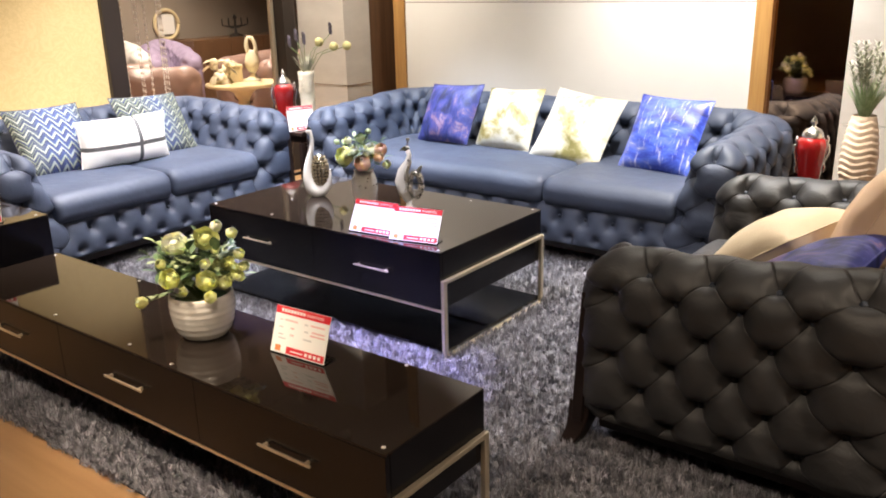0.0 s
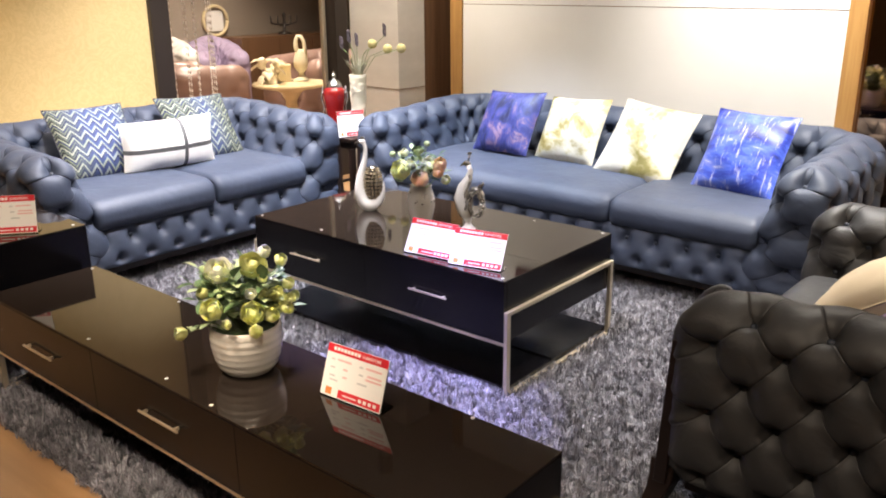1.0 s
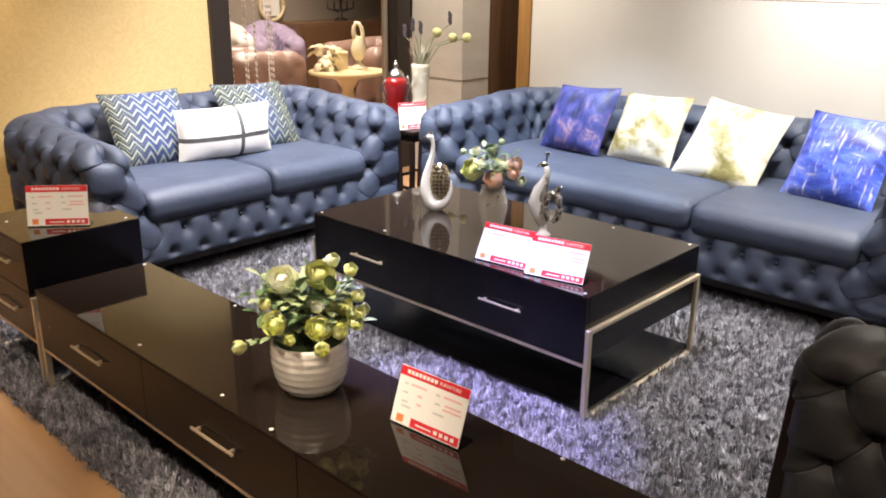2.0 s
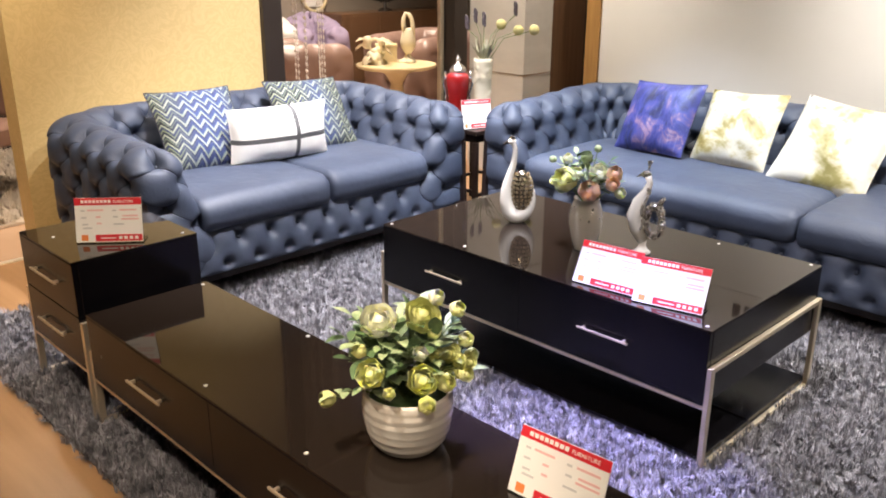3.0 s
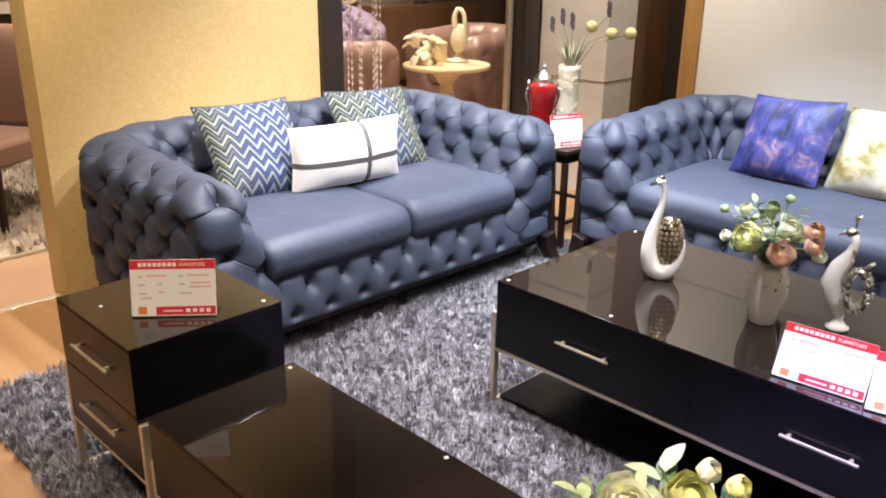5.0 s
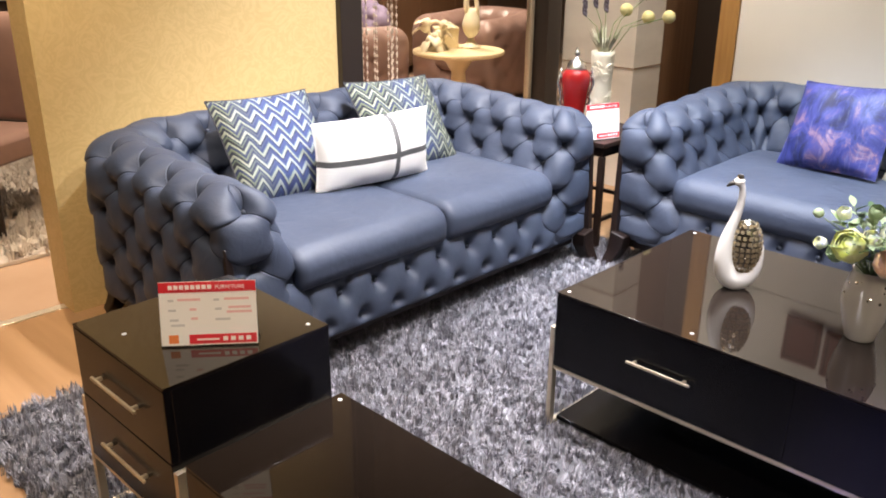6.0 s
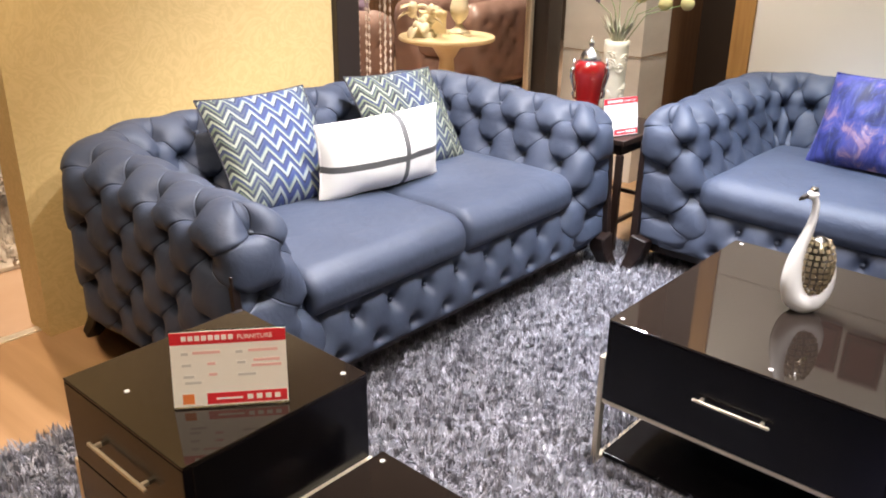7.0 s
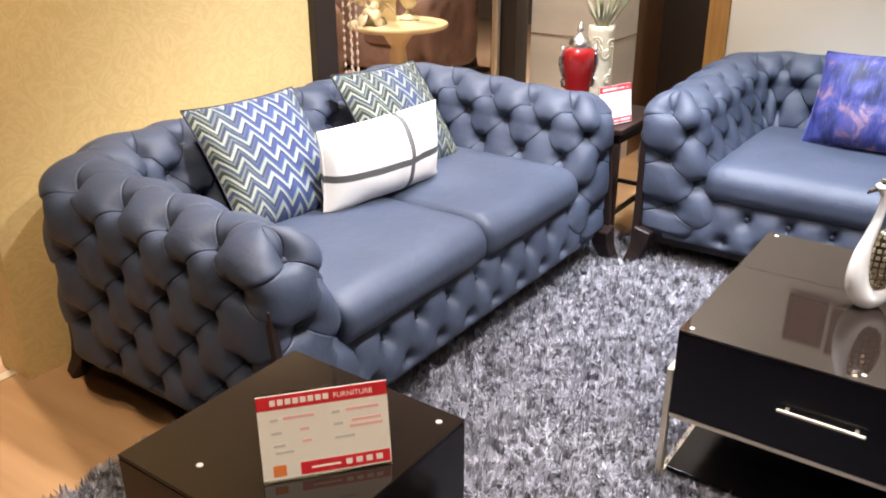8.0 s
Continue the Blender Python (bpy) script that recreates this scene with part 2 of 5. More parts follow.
def weave(m, scale=700.0, strength=0.25):
    bumped(m, scale, strength, 0.001, detail=1.0)


def chevron_fabric(name, middle):
    m = material(name, rough=0.75)
    x, y, z = xyz(m)
    zig = maths(m, "MULTIPLY", maths(m, "PINGPONG", x, 0.033), 1.45)
    row = maths(m, "FRACT", maths(m, "MULTIPLY", maths(m, "ADD", maths(m, "ADD", y, zig), maths(m, "MULTIPLY", x, 0.35)), 1 / 0.098))
    inner = ramp(m, row, [(0.0, (0.20, 0.23, 0.23)), (0.17, (0.062, 0.092, 0.17)), (0.22, (0.016, 0.027, 0.10)), (0.44, (0.010, 0.014, 0.045)),
                          (0.50, (0.19, 0.22, 0.19)), (0.64, (0.058, 0.092, 0.15)), (0.70, (0.019, 0.035, 0.12)), (0.92, (0.010, 0.014, 0.045))], True)
    edge = ramp(m, row, [(0.0, (0.22, 0.235, 0.18)), (0.13, (0.010, 0.014, 0.025)), (0.28, (0.10, 0.12, 0.075)), (0.40, (0.014, 0.022, 0.06)),
                         (0.56, (0.20, 0.22, 0.16)), (0.68, (0.008, 0.010, 0.016)), (0.83, (0.08, 0.10, 0.07)), (0.92, (0.010, 0.02, 0.04))], True)
    reach = maths(m, "ABSOLUTE", maths(m, "SUBTRACT", x, 0.035))
    side = maths(m, "MULTIPLY", maths(m, "SUBTRACT", reach, middle - 0.06), 1 / 0.12)
    mix = node(m, "ShaderNodeMix")
    mix.data_type = "RGBA"
    mix.clamp_factor = True
    m.node_tree.links.new(side, mix.inputs["Factor"])
    m.node_tree.links.new(inner, mix.inputs[6])
    m.node_tree.links.new(edge, mix.inputs[7])
    m.node_tree.links.new(mix.outputs[2], bsdf(m).inputs["Base Color"])
    weave(m)
    return m


def banded_fabric():
    m = material("white_canvas_grey_bands", rough=0.8)
    x, y, z = xyz(m)
    up = maths(m, "LESS_THAN", maths(m, "ABSOLUTE", maths(m, "SUBTRACT", x, 0.065)), 0.012)
    across = maths(m, "LESS_THAN", maths(m, "ABSOLUTE", maths(m, "ADD", y, 0.015)), 0.012)
    band = maths(m, "MAXIMUM", up, across)
    c = ramp(m, band, [(0.0, (0.78, 0.76, 0.73)), (0.5, (0.085, 0.085, 0.085))], True)
    m.node_tree.links.new(c, bsdf(m).inputs["Base Color"])
    weave(m)
    return m


def painted_fabric(name, stops, scale, seed, stretch=(1, 1, 1), rough=0.5, strokes=0.0, detail=7.0, twist=0.8):
    m = material(name, rough=rough)
    tc = node(m, "ShaderNodeTexCoord")
    mp = node(m, "ShaderNodeMapping", Scale=stretch, Location=(seed, seed * 1.7, 0), Rotation=(0, 0, 0.5))
    nz = node(m, "ShaderNodeTexNoise", Scale=scale, Detail=detail, Roughness=0.65, Distortion=twist)
    link(m, tc, "Object", mp, "Vector")
    link(m, mp, "Vector", nz, "Vector")
    colour = ramp(m, nz.outputs["Fac"], stops)
    if strokes:
        mp2 = node(m, "ShaderNodeMapping", Scale=(9.0, 1.3, 1.0), Location=(seed, 0, 0), Rotation=(0, 0, -0.5))
        n2 = node(m, "ShaderNodeTexNoise", Scale=6.0, Detail=5.0, Roughness=0.7)
        link(m, tc, "Object", mp2, "Vector")
        link(m, mp2, "Vector", n2, "Vector")
        mask = ramp(m, n2.outputs["Fac"], [(0.56, (0, 0, 0)), (0.64, (1, 1, 1))])
        mix = node(m, "ShaderNodeMix")
        mix.data_type = "RGBA"
        m.node_tree.links.new(maths(m, "MULTIPLY", mask, strokes), mix.inputs["Factor"])
        m.node_tree.links.new(colour, mix.inputs[6])
        mix.inputs[7].default_value = (0.60, 0.60, 0.74, 1)
        colour = mix.outputs[2]
    m.node_tree.links.new(colour, bsdf(m).inputs["Base Color"])
    weave(m, 500.0, 0.2)
    return m


chevron = chevron_fabric("blue_chevron_weave", 0.155)
chevron_olive = chevron_fabric("olive_chevron_weave", 0.045)
banded = banded_fabric()
blue_print = painted_fabric("cobalt_print", [(0.34, (0.02, 0.025, 0.14)), (0.44, (0.035, 0.06, 0.40)), (0.55, (0.07, 0.13, 0.60)), (0.63, (0.16, 0.20, 0.58)), (0.69, (0.55, 0.56, 0.72)), (0.76, (0.14, 0.14, 0.46))], 4.2, 3.0, stretch=(1, 2.4, 1), rough=0.4, strokes=0.75)
violet_print = painted_fabric("violet_print", [(0.34, (0.010, 0.013, 0.055)), (0.44, (0.020, 0.028, 0.15)), (0.51, (0.040, 0.046, 0.22)), (0.56, (0.085, 0.066, 0.19)), (0.62, (0.25, 0.15, 0.22)), (0.68, (0.09, 0.09, 0.28))], 7.0, 9.0, stretch=(1.6, 1, 1), rough=0.55, strokes=0.08)
cream_print = painted_fabric("cream_gilt_print", [(0.36, (0.22, 0.17, 0.05)), (0.43, (0.36, 0.30, 0.13)), (0.49, (0.52, 0.47, 0.33)), (0.56, (0.59, 0.56, 0.47)), (0.63, (0.53, 0.49, 0.37)), (0.70, (0.36, 0.30, 0.15))], 5.0, 5.0, detail=4.0, twist=0.3)
cream_print_pale = painted_fabric("pale_cream_print", [(0.34, (0.26, 0.23, 0.08)), (0.41, (0.44, 0.40, 0.22)), (0.47, (0.58, 0.55, 0.46)), (0.60, (0.61, 0.59, 0.52)), (0.69, (0.44, 0.40, 0.20))], 4.0, 12.0, detail=4.0, twist=0.3)
dark_velvet = material("black_velvet", (0.02, 0.02, 0.028), 0.7)
peach_fabric = material("peach_fabric", (0.62, 0.44, 0.30), 0.7)
weave(peach_fabric)
beige_fabric = material("beige_banded_fabric", (0.60, 0.50, 0.36), 0.75)
weave(beige_fabric)


# ---- the setting ----
def structure(name, bm, mat, label, category):
    return tagged(part(name, bm, mat), label, category, kind="structure")


WALL_X, WALL_Y = -5.30, 4.94

structure("floor", box(-5.39, 4.5, -4.0, 5.6, -0.12, 0.0), floor_wood, "tan wood-look laminate floor, slightly glossy", "floor")
structure("floor_outer", box(-10.5, -5.39, -4.0, 9.2, -0.12, -0.004), floor_tile, "pinkish polished tile floor beyond the partition", "floor")
structure("threshold", box(-5.41, -5.37, -4.0, 1.868, -0.01, 0.006, 0.002), threshold_metal, "pale metal strip where two floors meet", "threshold")
structure("ceiling", box(-10.5, 4.5, -4.0, 9.2, CEIL, CEIL + 0.15), plaster, "grey-beige plaster ceiling, darkened to cut bounce light, with downlights", "ceiling")

# golden partition behind the two-seat sofa
structure("wall_west", box(WALL_X - 0.16, WALL_X, 1.868, 3.240, 0.0, CEIL), yellow_paper, "golden yellow damask wallpaper partition wall", "wall")

# glazed screen beside it
frame_post = box(WALL_X - 0.12, WALL_X + 0.030, 3.243, 3.372, 0.0, CEIL, 0.004)
structure("screen_post", frame_post, dark_frame, "dark bronze post of the glazed screen", "post")
screen = tagged(new("window_1"), "tall glazed screen with thin gilt frame, furniture behind", "window", kind="structure")
screen.location = (WALL_X - 0.05, 0, 0)
pane = part("pane", box(-0.005, 0.005, 3.40, 4.715, 0.08, CEIL - 0.1), pane_glass, screen)
pane.visible_shadow = False
part("window_frame", box(-0.02, 0.02, 4.715, 4.745, 0.0, CEIL, 0.004), gold_steel, screen, "thin gilt upright")
part("window_frame", box(-0.02, 0.02, 3.375, 3.40, 0.0, CEIL, 0.004), dark_frame, screen)
part("window_sill", box(-0.03, 0.03, 3.40, 4.715, 0.0, 0.08, 0.004), dark_frame, screen)

# stone pier and the recess beside it
structure("wall_pier", box(-5.22, -4.725, 4.89, 5.18, 0.0, CEIL), stone, "grey-beige stone pier with a horizontal joint", "wall")
for z in (0.70, 1.62):
    structure("pier_joint", box(-5.224, -4.721, 4.886, 4.892, z - 0.002, z + 0.002), joint, "dark joint line in stone cladding", "trim")
    structure("pier_joint", box(-4.726, -4.721, 4.892, 5.18, z - 0.002, z + 0.002), joint, "dark joint line in stone cladding", "trim")
structure("recess_side", box(-4.745, -4.728, 5.183, 5.555, 0.0, CEIL), brown_wood, "brown veneer side of a shelf recess", "panel")
structure("recess_back", box(-4.745, -4.262, 5.558, 5.598, 0.0, CEIL), dark_frame, "dark back of a shelf recess", "panel")
for z in (0.90, 1.06, 1.22, 1.38, 1.54):
    structure("recess_shelf", box(-4.40, -4.264, 5.44, 5.556, z, z + 0.014, 0.002), brown_wood, "thin brown shelf in the dark recess", "shelf")
# dark panel added in place of the gap's dark interior
structure("gap_panel", box(WALL_X - 0.10, WALL_X + 0.06, 4.758, 4.885, 0.0, CEIL), dark_frame, "added dark panel filling the dark gap between glazed screen and stone pier", "post")
structure("wall_behind_pier", box(-5.22, -4.748, 5.183, 5.60, 0.0, CEIL), beige_wall, "plain wall behind the stone pier", "wall")
structure("trim_left", box(-4.262, -4.160, 4.925, 5.598, 0.0, CEIL, 0.004), oak, "honey-coloured oak upright trim", "trim")

# white panelled wall behind the long sofa
structure("wall_north", box(-4.160, -1.676, WALL_Y, WALL_Y + 0.16, 0.0, 1.313), white_panel, "smooth off-white lacquered wall panel", "wall")
structure("wall_north_upper", box(-4.160, -1.676, WALL_Y, WALL_Y + 0.16, 1.318, CEIL), white_panel, "smooth off-white upper wall panel", "wall")
structure("wall_groove", box(-4.160, -1.676, WALL_Y + 0.012, WALL_Y + 0.15, 1.313, 1.318), joint, "thin shadow groove between wall panels", "trim")
structure("trim_right", box(-1.676, -1.585, 4.915, 5.10, 0.0, CEIL, 0.004), oak, "honey-coloured oak upright trim", "trim")
structure("mirror_strip", box(-1.585, -1.188, 4.965, 5.10, 0.0, CEIL), bronze_mirror, "tall dark bronze mirror strip", "mirror")
structure("wall_north_east", box(-1.188, 4.5, WALL_Y - 0.02, 5.10, 0.0, 0.688), stone, "pale stone wall cladding", "wall")
structure("wall_north_east_upper", box(-1.188, 4.5, WALL_Y - 0.02, 5.10, 0.692, CEIL), stone, "pale stone wall cladding", "wall")

# plain walls added to close the showroom, coloured dark to cut fill
structure("wall_east", box(4.5, 4.66, -4.0, 9.2, 0.0, CEIL), beige_wall, "plain added showroom wall, brown-beige darkened to cut fill light", "wall")
structure("wall_south", box(-10.5, 4.5, -4.16, -4.0, 0.0, CEIL), beige_wall, "plain added showroom wall, brown-beige darkened to cut fill light", "wall")
structure("wall_far_west", box(-10.66, -10.5, -4.0, 9.2, 0.0, CEIL), beige_wall, "plain added showroom wall, brown-beige darkened to cut fill light", "wall")
structure("wall_far_north", box(-10.5, 4.5, 9.2, 9.36, 0.0, CEIL), beige_wall, "plain added showroom wall, brown-beige darkened to cut fill light", "wall")


# ---- ceiling downlights, out of view, many added to lift dark areas ----
# No fixture is in view; housing shape and positions are made up.
def downlight(x, y, power, colour=WARM, size=62, aim=None):
    d = thing("unseen_spotlight", pose(x, y, CEIL), "unseen ceiling spotlight in an assumed black cylinder housing, switched on", "lamp", "ceiling spotlights")
    bm = bmesh.new()
    add_lathe(bm, [(0.055, 0.0), (0.055, -0.16), (0.048, -0.162), (0.046, -0.02), (0.0, -0.018)], 24)
    part("housing", bm, dark_frame, d, "black cylinder housing")
    part("diffuser", add_lathe(bmesh.new(), [(0.044, -0.022), (0.044, -0.03)], 20), lamp_glow, d, "glowing lamp face")
    data = bpy.data.lights.new("spot", "SPOT")
    data.energy, data.color, data.spot_size, data.spot_blend, data.shadow_soft_size = power, colour, radians(size), 0.8, 0.045
    ob = new("spot", data)
    ob.matrix_basis = look((x, y, CEIL - 0.17), aim or (x, y, 0))
    return d


NEUTRAL = (1.0, 0.91, 0.79)
downlight(-3.42, 3.80, 480, (0.66, 0.79, 1.0), 60, (-3.45, 4.02, 0.35))
# added wash for the left part of the white wall
downlight(-3.30, 4.15, 120, NEUTRAL, 125, (-3.3, 4.94, 1.0))
downlight(-1.80, 4.20, 520, (1.0, 0.97, 0.95), 92, (-1.80, 4.5, 0.5))
downlight(-4.40, 3.15, 590, (0.93, 0.92, 1.0), 85)
downlight(-2.45, 2.25, 290, (0.93, 0.91, 1.0), 70, (-2.6, 2.85, 0.4))
downlight(-3.25, 2.75, 690, (1.0, 0.96, 0.97), 72, (-4.0, 2.8, 0.15))
downlight(-4.55, 1.45, 165, WARM, 125, (-5.3, 2.1, 0.8))
downlight(-4.00, 1.15, 125, WARM, 52, (-5.3, 1.85, 0.45))
# added to brighten the floor before the long cabinet
downlight(-2.20, 0.30, 200, WARM, 110)
downlight(-2.32, 2.16, 1550, (0.46, 0.43, 1.0), 29, (-2.32, 2.18, 0.0))
downlight(-2.40, 0.85, 330, WARM, 30, (-2.42, 1.6, 0.5))
# from here on, fill added for pier, card, armchair, mirror view, side rooms
downlight(-4.40, 4.30, 210, NEUTRAL, 100, (-4.7, 4.85, 0.8))
downlight(-3.30, 0.60, 150, WARM, 37, (-3.74, 1.5, 0.55))
downlight(-0.60, 0.40, 125, WARM, 120, (-0.7, 2.2, 0.5))
downlight(-1.15, 3.60, 380, NEUTRAL, 78)
downlight(1.60, 1.80, 420, WARM, 130)
downlight(-6.30, 5.00, 390, NEUTRAL, 110)
downlight(-7.60, 5.80, 480, NEUTRAL, 120)
downlight(-6.45, 2.10, 310, WARM, 115)


# ---- tufted sofas ----
TUFT_U, TUFT_V = 0.18, 0.10


def tuft(u, y, soft=0.0, deep=1.0):
    """Depth of deep-buttoned padding below its full height. u counts buttons along a row, y counts rows."""
    a, b = u + y / 2, u - y / 2
    full = (1 - math.cos(2 * math.pi * u) * math.cos(math.pi * y)) / 2
    da, db = a - round(a), b - round(b)
    r = math.hypot((da + db) / 2 * TUFT_U, (da - db) * TUFT_V)
    near = min(abs(da), abs(db))
    crease = math.exp(-((near / 0.032) ** 2)) * (0.5 + 0.5 * math.exp(-((r / 0.05) ** 2)))
    pit = math.exp(-((r / 0.026) ** 2))
    fa, fb = a - math.floor(a), b - math.floor(b)
    calm = max(0.0, min(1.0, (y - 0.5) / 0.5))
    uneven = 1.0 + calm * (0.24 * (math.sin(math.floor(a) * 12.9898 + math.floor(b) * 78.233) * 43758.5453 % 1.0) - 0.12)
    lap = 0.007 * calm * (fb - fa) * (1 - pit) * min(1.0, near / 0.04) * min(1.0, r / 0.05)
    return deep * (0.0135 * uneven * (1 - full) ** 1.1 + 0.006 * (1 - 0.4 * soft) * (0.2 + 0.8 * calm) * crease + 0.034 * pit + lap)


def button_mesh():
    bm = bmesh.new()
    add_ball(bm, (0, 0, 0), 0.011, (1, 1, 0.6), 8, 5)
    mesh = bpy.data.meshes.new("button")
    bm.to_mesh(mesh)
    bm.free()
    mesh.materials.append(button_leather)
    mesh.shade_smooth()
    return mesh


BUTTON = button_mesh()


def sofa(name, m, label, category, width, depth, splits, hide, soft=0.0, arm_top=0.705, back_top=0.748, half=0.118, seat_top=0.45, pitch=TUFT_U, row=TUFT_V, wood=True, step=0.0075, group="", buttons=True, back_posts=True, deep=1.0):
    """A deep-buttoned sofa. Local x runs along it, it faces -y, its front is at y = 0, its back at y = depth."""
    s = thing(name, m, label, category, group)
    ax, rc = width / 2 - half, 0.24
    straight = depth - half - rc - half
    arc = rc * math.pi / 2
    across = 2 * (ax - rc)
    total = 2 * straight + 2 * arc + across
    low = 0.128

    def centre(t):
        """Point and outward direction on the middle line of arm, back, arm, at length t."""
        if t > total / 2:
            p, d = centre(total - t)
            return (-p[0], p[1]), (-d[0], d[1])
        if t < straight:
            return (-ax, half + t), (-1.0, 0.0)
        if t < straight + arc:
            f = (t - straight) / rc
            cx, cy = -ax + rc, half + straight
            return (cx - rc * math.cos(f), cy + rc * math.sin(f)), (-math.cos(f), math.sin(f))
        return (-ax + rc + t - straight - arc, depth - half), (0.0, 1.0)

    def boxy(t):
        """How far the outer face stands out at the rounded back corners."""
        f = (min(t, total - t) - straight) / arc
        return 0.05 * math.sin(math.pi * f) if 0 < f < 1 else 0.0

    def top(t):
        k = max(0.0, min(1.0, min(t, total - t) / (straight + arc)))
        return arm_top + (back_top - arm_top) * k * k * (3 - 2 * k)

    def ease(f):
        f = max(0.0, min(1.0, (f - 0.25) / 0.75))
        return f * f * (3 - 2 * f)

    def hem(f):
        """Lower edge of the padding round an arm's front: it rises to the seat on the inner side."""
        g = max(0.0, min(1.0, (f - 0.55) / 0.45))
        return low + (0.30 - low) * g * g * (3 - 2 * g)

    def rounded(th):
        return (abs(math.cos(th)) ** 3.2 + abs(math.sin(th)) ** 3.2) ** (-1 / 3.2)

    # u runs once round the whole shell: outer side, one arm's front, inner side, the other arm's front
    turns = round(total / pitch)
    n = int(total / step)
    columns = []
    for i in range(n + 1):
        t = total * i / n
        p, d = centre(t)
        columns.append((p, d, turns * t / total, top(t), low, 0.0, d, boxy(t), 0.0))
    k = max(8, int(math.pi * half / step))
    for i in range(1, k):
        f, th = i / k, math.pi * i / k
        sq = rounded(th)
        columns.append(((ax, half), (sq * math.cos(th), -sq * math.sin(th)), turns + (f if f < 0.5 else 2 * f - 0.5), arm_top, hem(f), ease(f), (-1.0, 0.0), 0.0, 0.018 * math.sin(th)))
    for i in range(n, -1, -1):
        t = total * i / n
        p, d = centre(t)
        columns.append((p, (-d[0], -d[1]), 2 * turns + 1.5 - turns * t / total, top(t), 0.30, 1.0, (-d[0], -d[1]), 0.0, 0.0))
    for i in range(1, k):
        f, th = 1 - i / k, math.pi * (1 - i / k)
        sq = rounded(th)
        columns.append(((-ax, half), (-sq * math.cos(th), -sq * math.sin(th)), 2 * turns + 3 - (f if f < 0.5 else 2 * f - 0.5), arm_top, hem(f), ease(f), (1.0, 0.0), 0.0, 0.018 * math.sin(th)))

    roll = 0.12
    quarter = math.pi / 2 * (half + roll) / 2
    rows = int((quarter + arm_top - roll - low) / step)

    def rank(v, drop):
        """Row number at a length v down from the crest; the first row of buttons lies on the shoulder of the roll, lower on the arms' fronts."""
        first = quarter / 2 + drop
        return 0.5 + 0.5 * v / first if v < first else 1 + (v - first) / row

    def surface(col, f):
        p, d, u, h, zb, inner, side, out, drop = col
        v = f * (quarter + h - roll - zb)
        w = half + out
        if v < quarter:
            a = v / quarter * math.pi / 2
            off, z, nrm, slide = w * math.sin(a), h - roll + roll * math.cos(a), (math.sin(a), math.cos(a)), 0.0
        else:
            dz = v - quarter
            g = min(1.0, dz / (h - roll - zb))
            off, z, nrm = w * (1 - 0.10 * g * g * (1 - inner)), h - roll - dz, (1.0, -0.08)
            slide = inner * (0.30 * dz + 0.32 * dz * dz)
        return (p[0] + side[0] * slide, p[1] + side[1] * slide), d, u, v, off, z, nrm

    verts, faces, chart = [], [], []
    for col in columns:
        for j in range(rows + 1):
            p, d, u, v, off, z, nrm = surface(col, j / rows)
            y = rank(v, col[8])
            dd = 0.012 - tuft(u, y, soft, deep)
            fade = min(1.0, (1 - j / rows) / 0.06)
            dd = dd * fade - 0.02 * (1 - fade)
            verts.append((p[0] + d[0] * (off + dd * nrm[0]), p[1] + d[1] * (off + dd * nrm[0]), z + dd * nrm[1]))
            chart.append((u, y / 2))
    m_cols, loop_u = len(columns), 2 * turns + 3
    for i in range(m_cols):
        a, b = i * (rows + 1), ((i + 1) % m_cols) * (rows + 1)
        for j in range(rows):
            faces.append((a + j, b + j, b + j + 1, a + j + 1))
    mesh = bpy.data.meshes.new("shell")
    mesh.from_pydata(verts, [], faces)
    lattice = mesh.uv_layers.new(name="UVMap")
    flat = []
    for f in faces:
        last = f[0] // (rows + 1) == m_cols - 1
        for i in f:
            u, y = chart[i]
            flat += (u + loop_u if last and i // (rows + 1) == 0 else u, y)
    lattice.data.foreach_set("uv", flat)
    mesh.materials.append(hide)
    mesh.shade_smooth()
    shell = new("shell", mesh)
    shell.parent = s
    shell["label"] = "deep-buttoned arms and back"

    # buttons in the lattice, on the inner side, the ends and the outer arms
    if buttons:
        seen = set()
        for col in columns:
            p, d, u, h, zb, inner, aside, out, drop = col
            full = quarter + h - roll - zb
            q = round(u * 2)
            if d[1] > 0.5 or q in seen or abs(u - q / 2) > step / pitch * 0.6:
                continue
            seen.add(q)
            for r in range(1, 8):
                v = quarter / 2 + drop + (r - 1) * row
                if (r - q) % 2 or v > full - 0.05:
                    continue
                pp, dd, uu, vv, off, z, nrm = surface(col, v / full)
                sink = 0.012 - deep * 0.048
                b = new("button", BUTTON)
                b.parent = s
                up = Vector((dd[0] * nrm[0], dd[1] * nrm[0], nrm[1])).normalized()
                b.matrix_basis = Matrix.Translation((pp[0] + dd[0] * (off + sink * nrm[0]), pp[1] + dd[1] * (off + sink * nrm[0]), z + sink * nrm[1])) @ up.to_track_quat("Z", "Y").to_matrix().to_4x4()

    # tufted front rail under the seat: one row of buttons, folds up and down from each
    x0, x1 = -ax + 0.03, ax - 0.03
    gap = (x1 - x0) / max(1, round((x1 - x0) / 0.155))
    nx, nz = int((x1 - x0) / 0.0075), 26
    verts, faces = [], []
    for i in range(nx + 1):
        x = x0 + (x1 - x0) * i / nx
        for j in range(nz + 1):
            g = j / nz
            z = low + (0.345 - low) * g
            bulge = 0.034 * math.sin(math.pi * g) ** 0.5
            d = tuft((x - x0) / gap + 0.5, (z - 0.262) / 0.105 + 1.0, soft, deep)
            y = 0.036 - bulge + 0.05 * (g - 0.35) + d * min(1.0, 2.2 * math.sin(math.pi * g))
            verts.append((x, y, z))
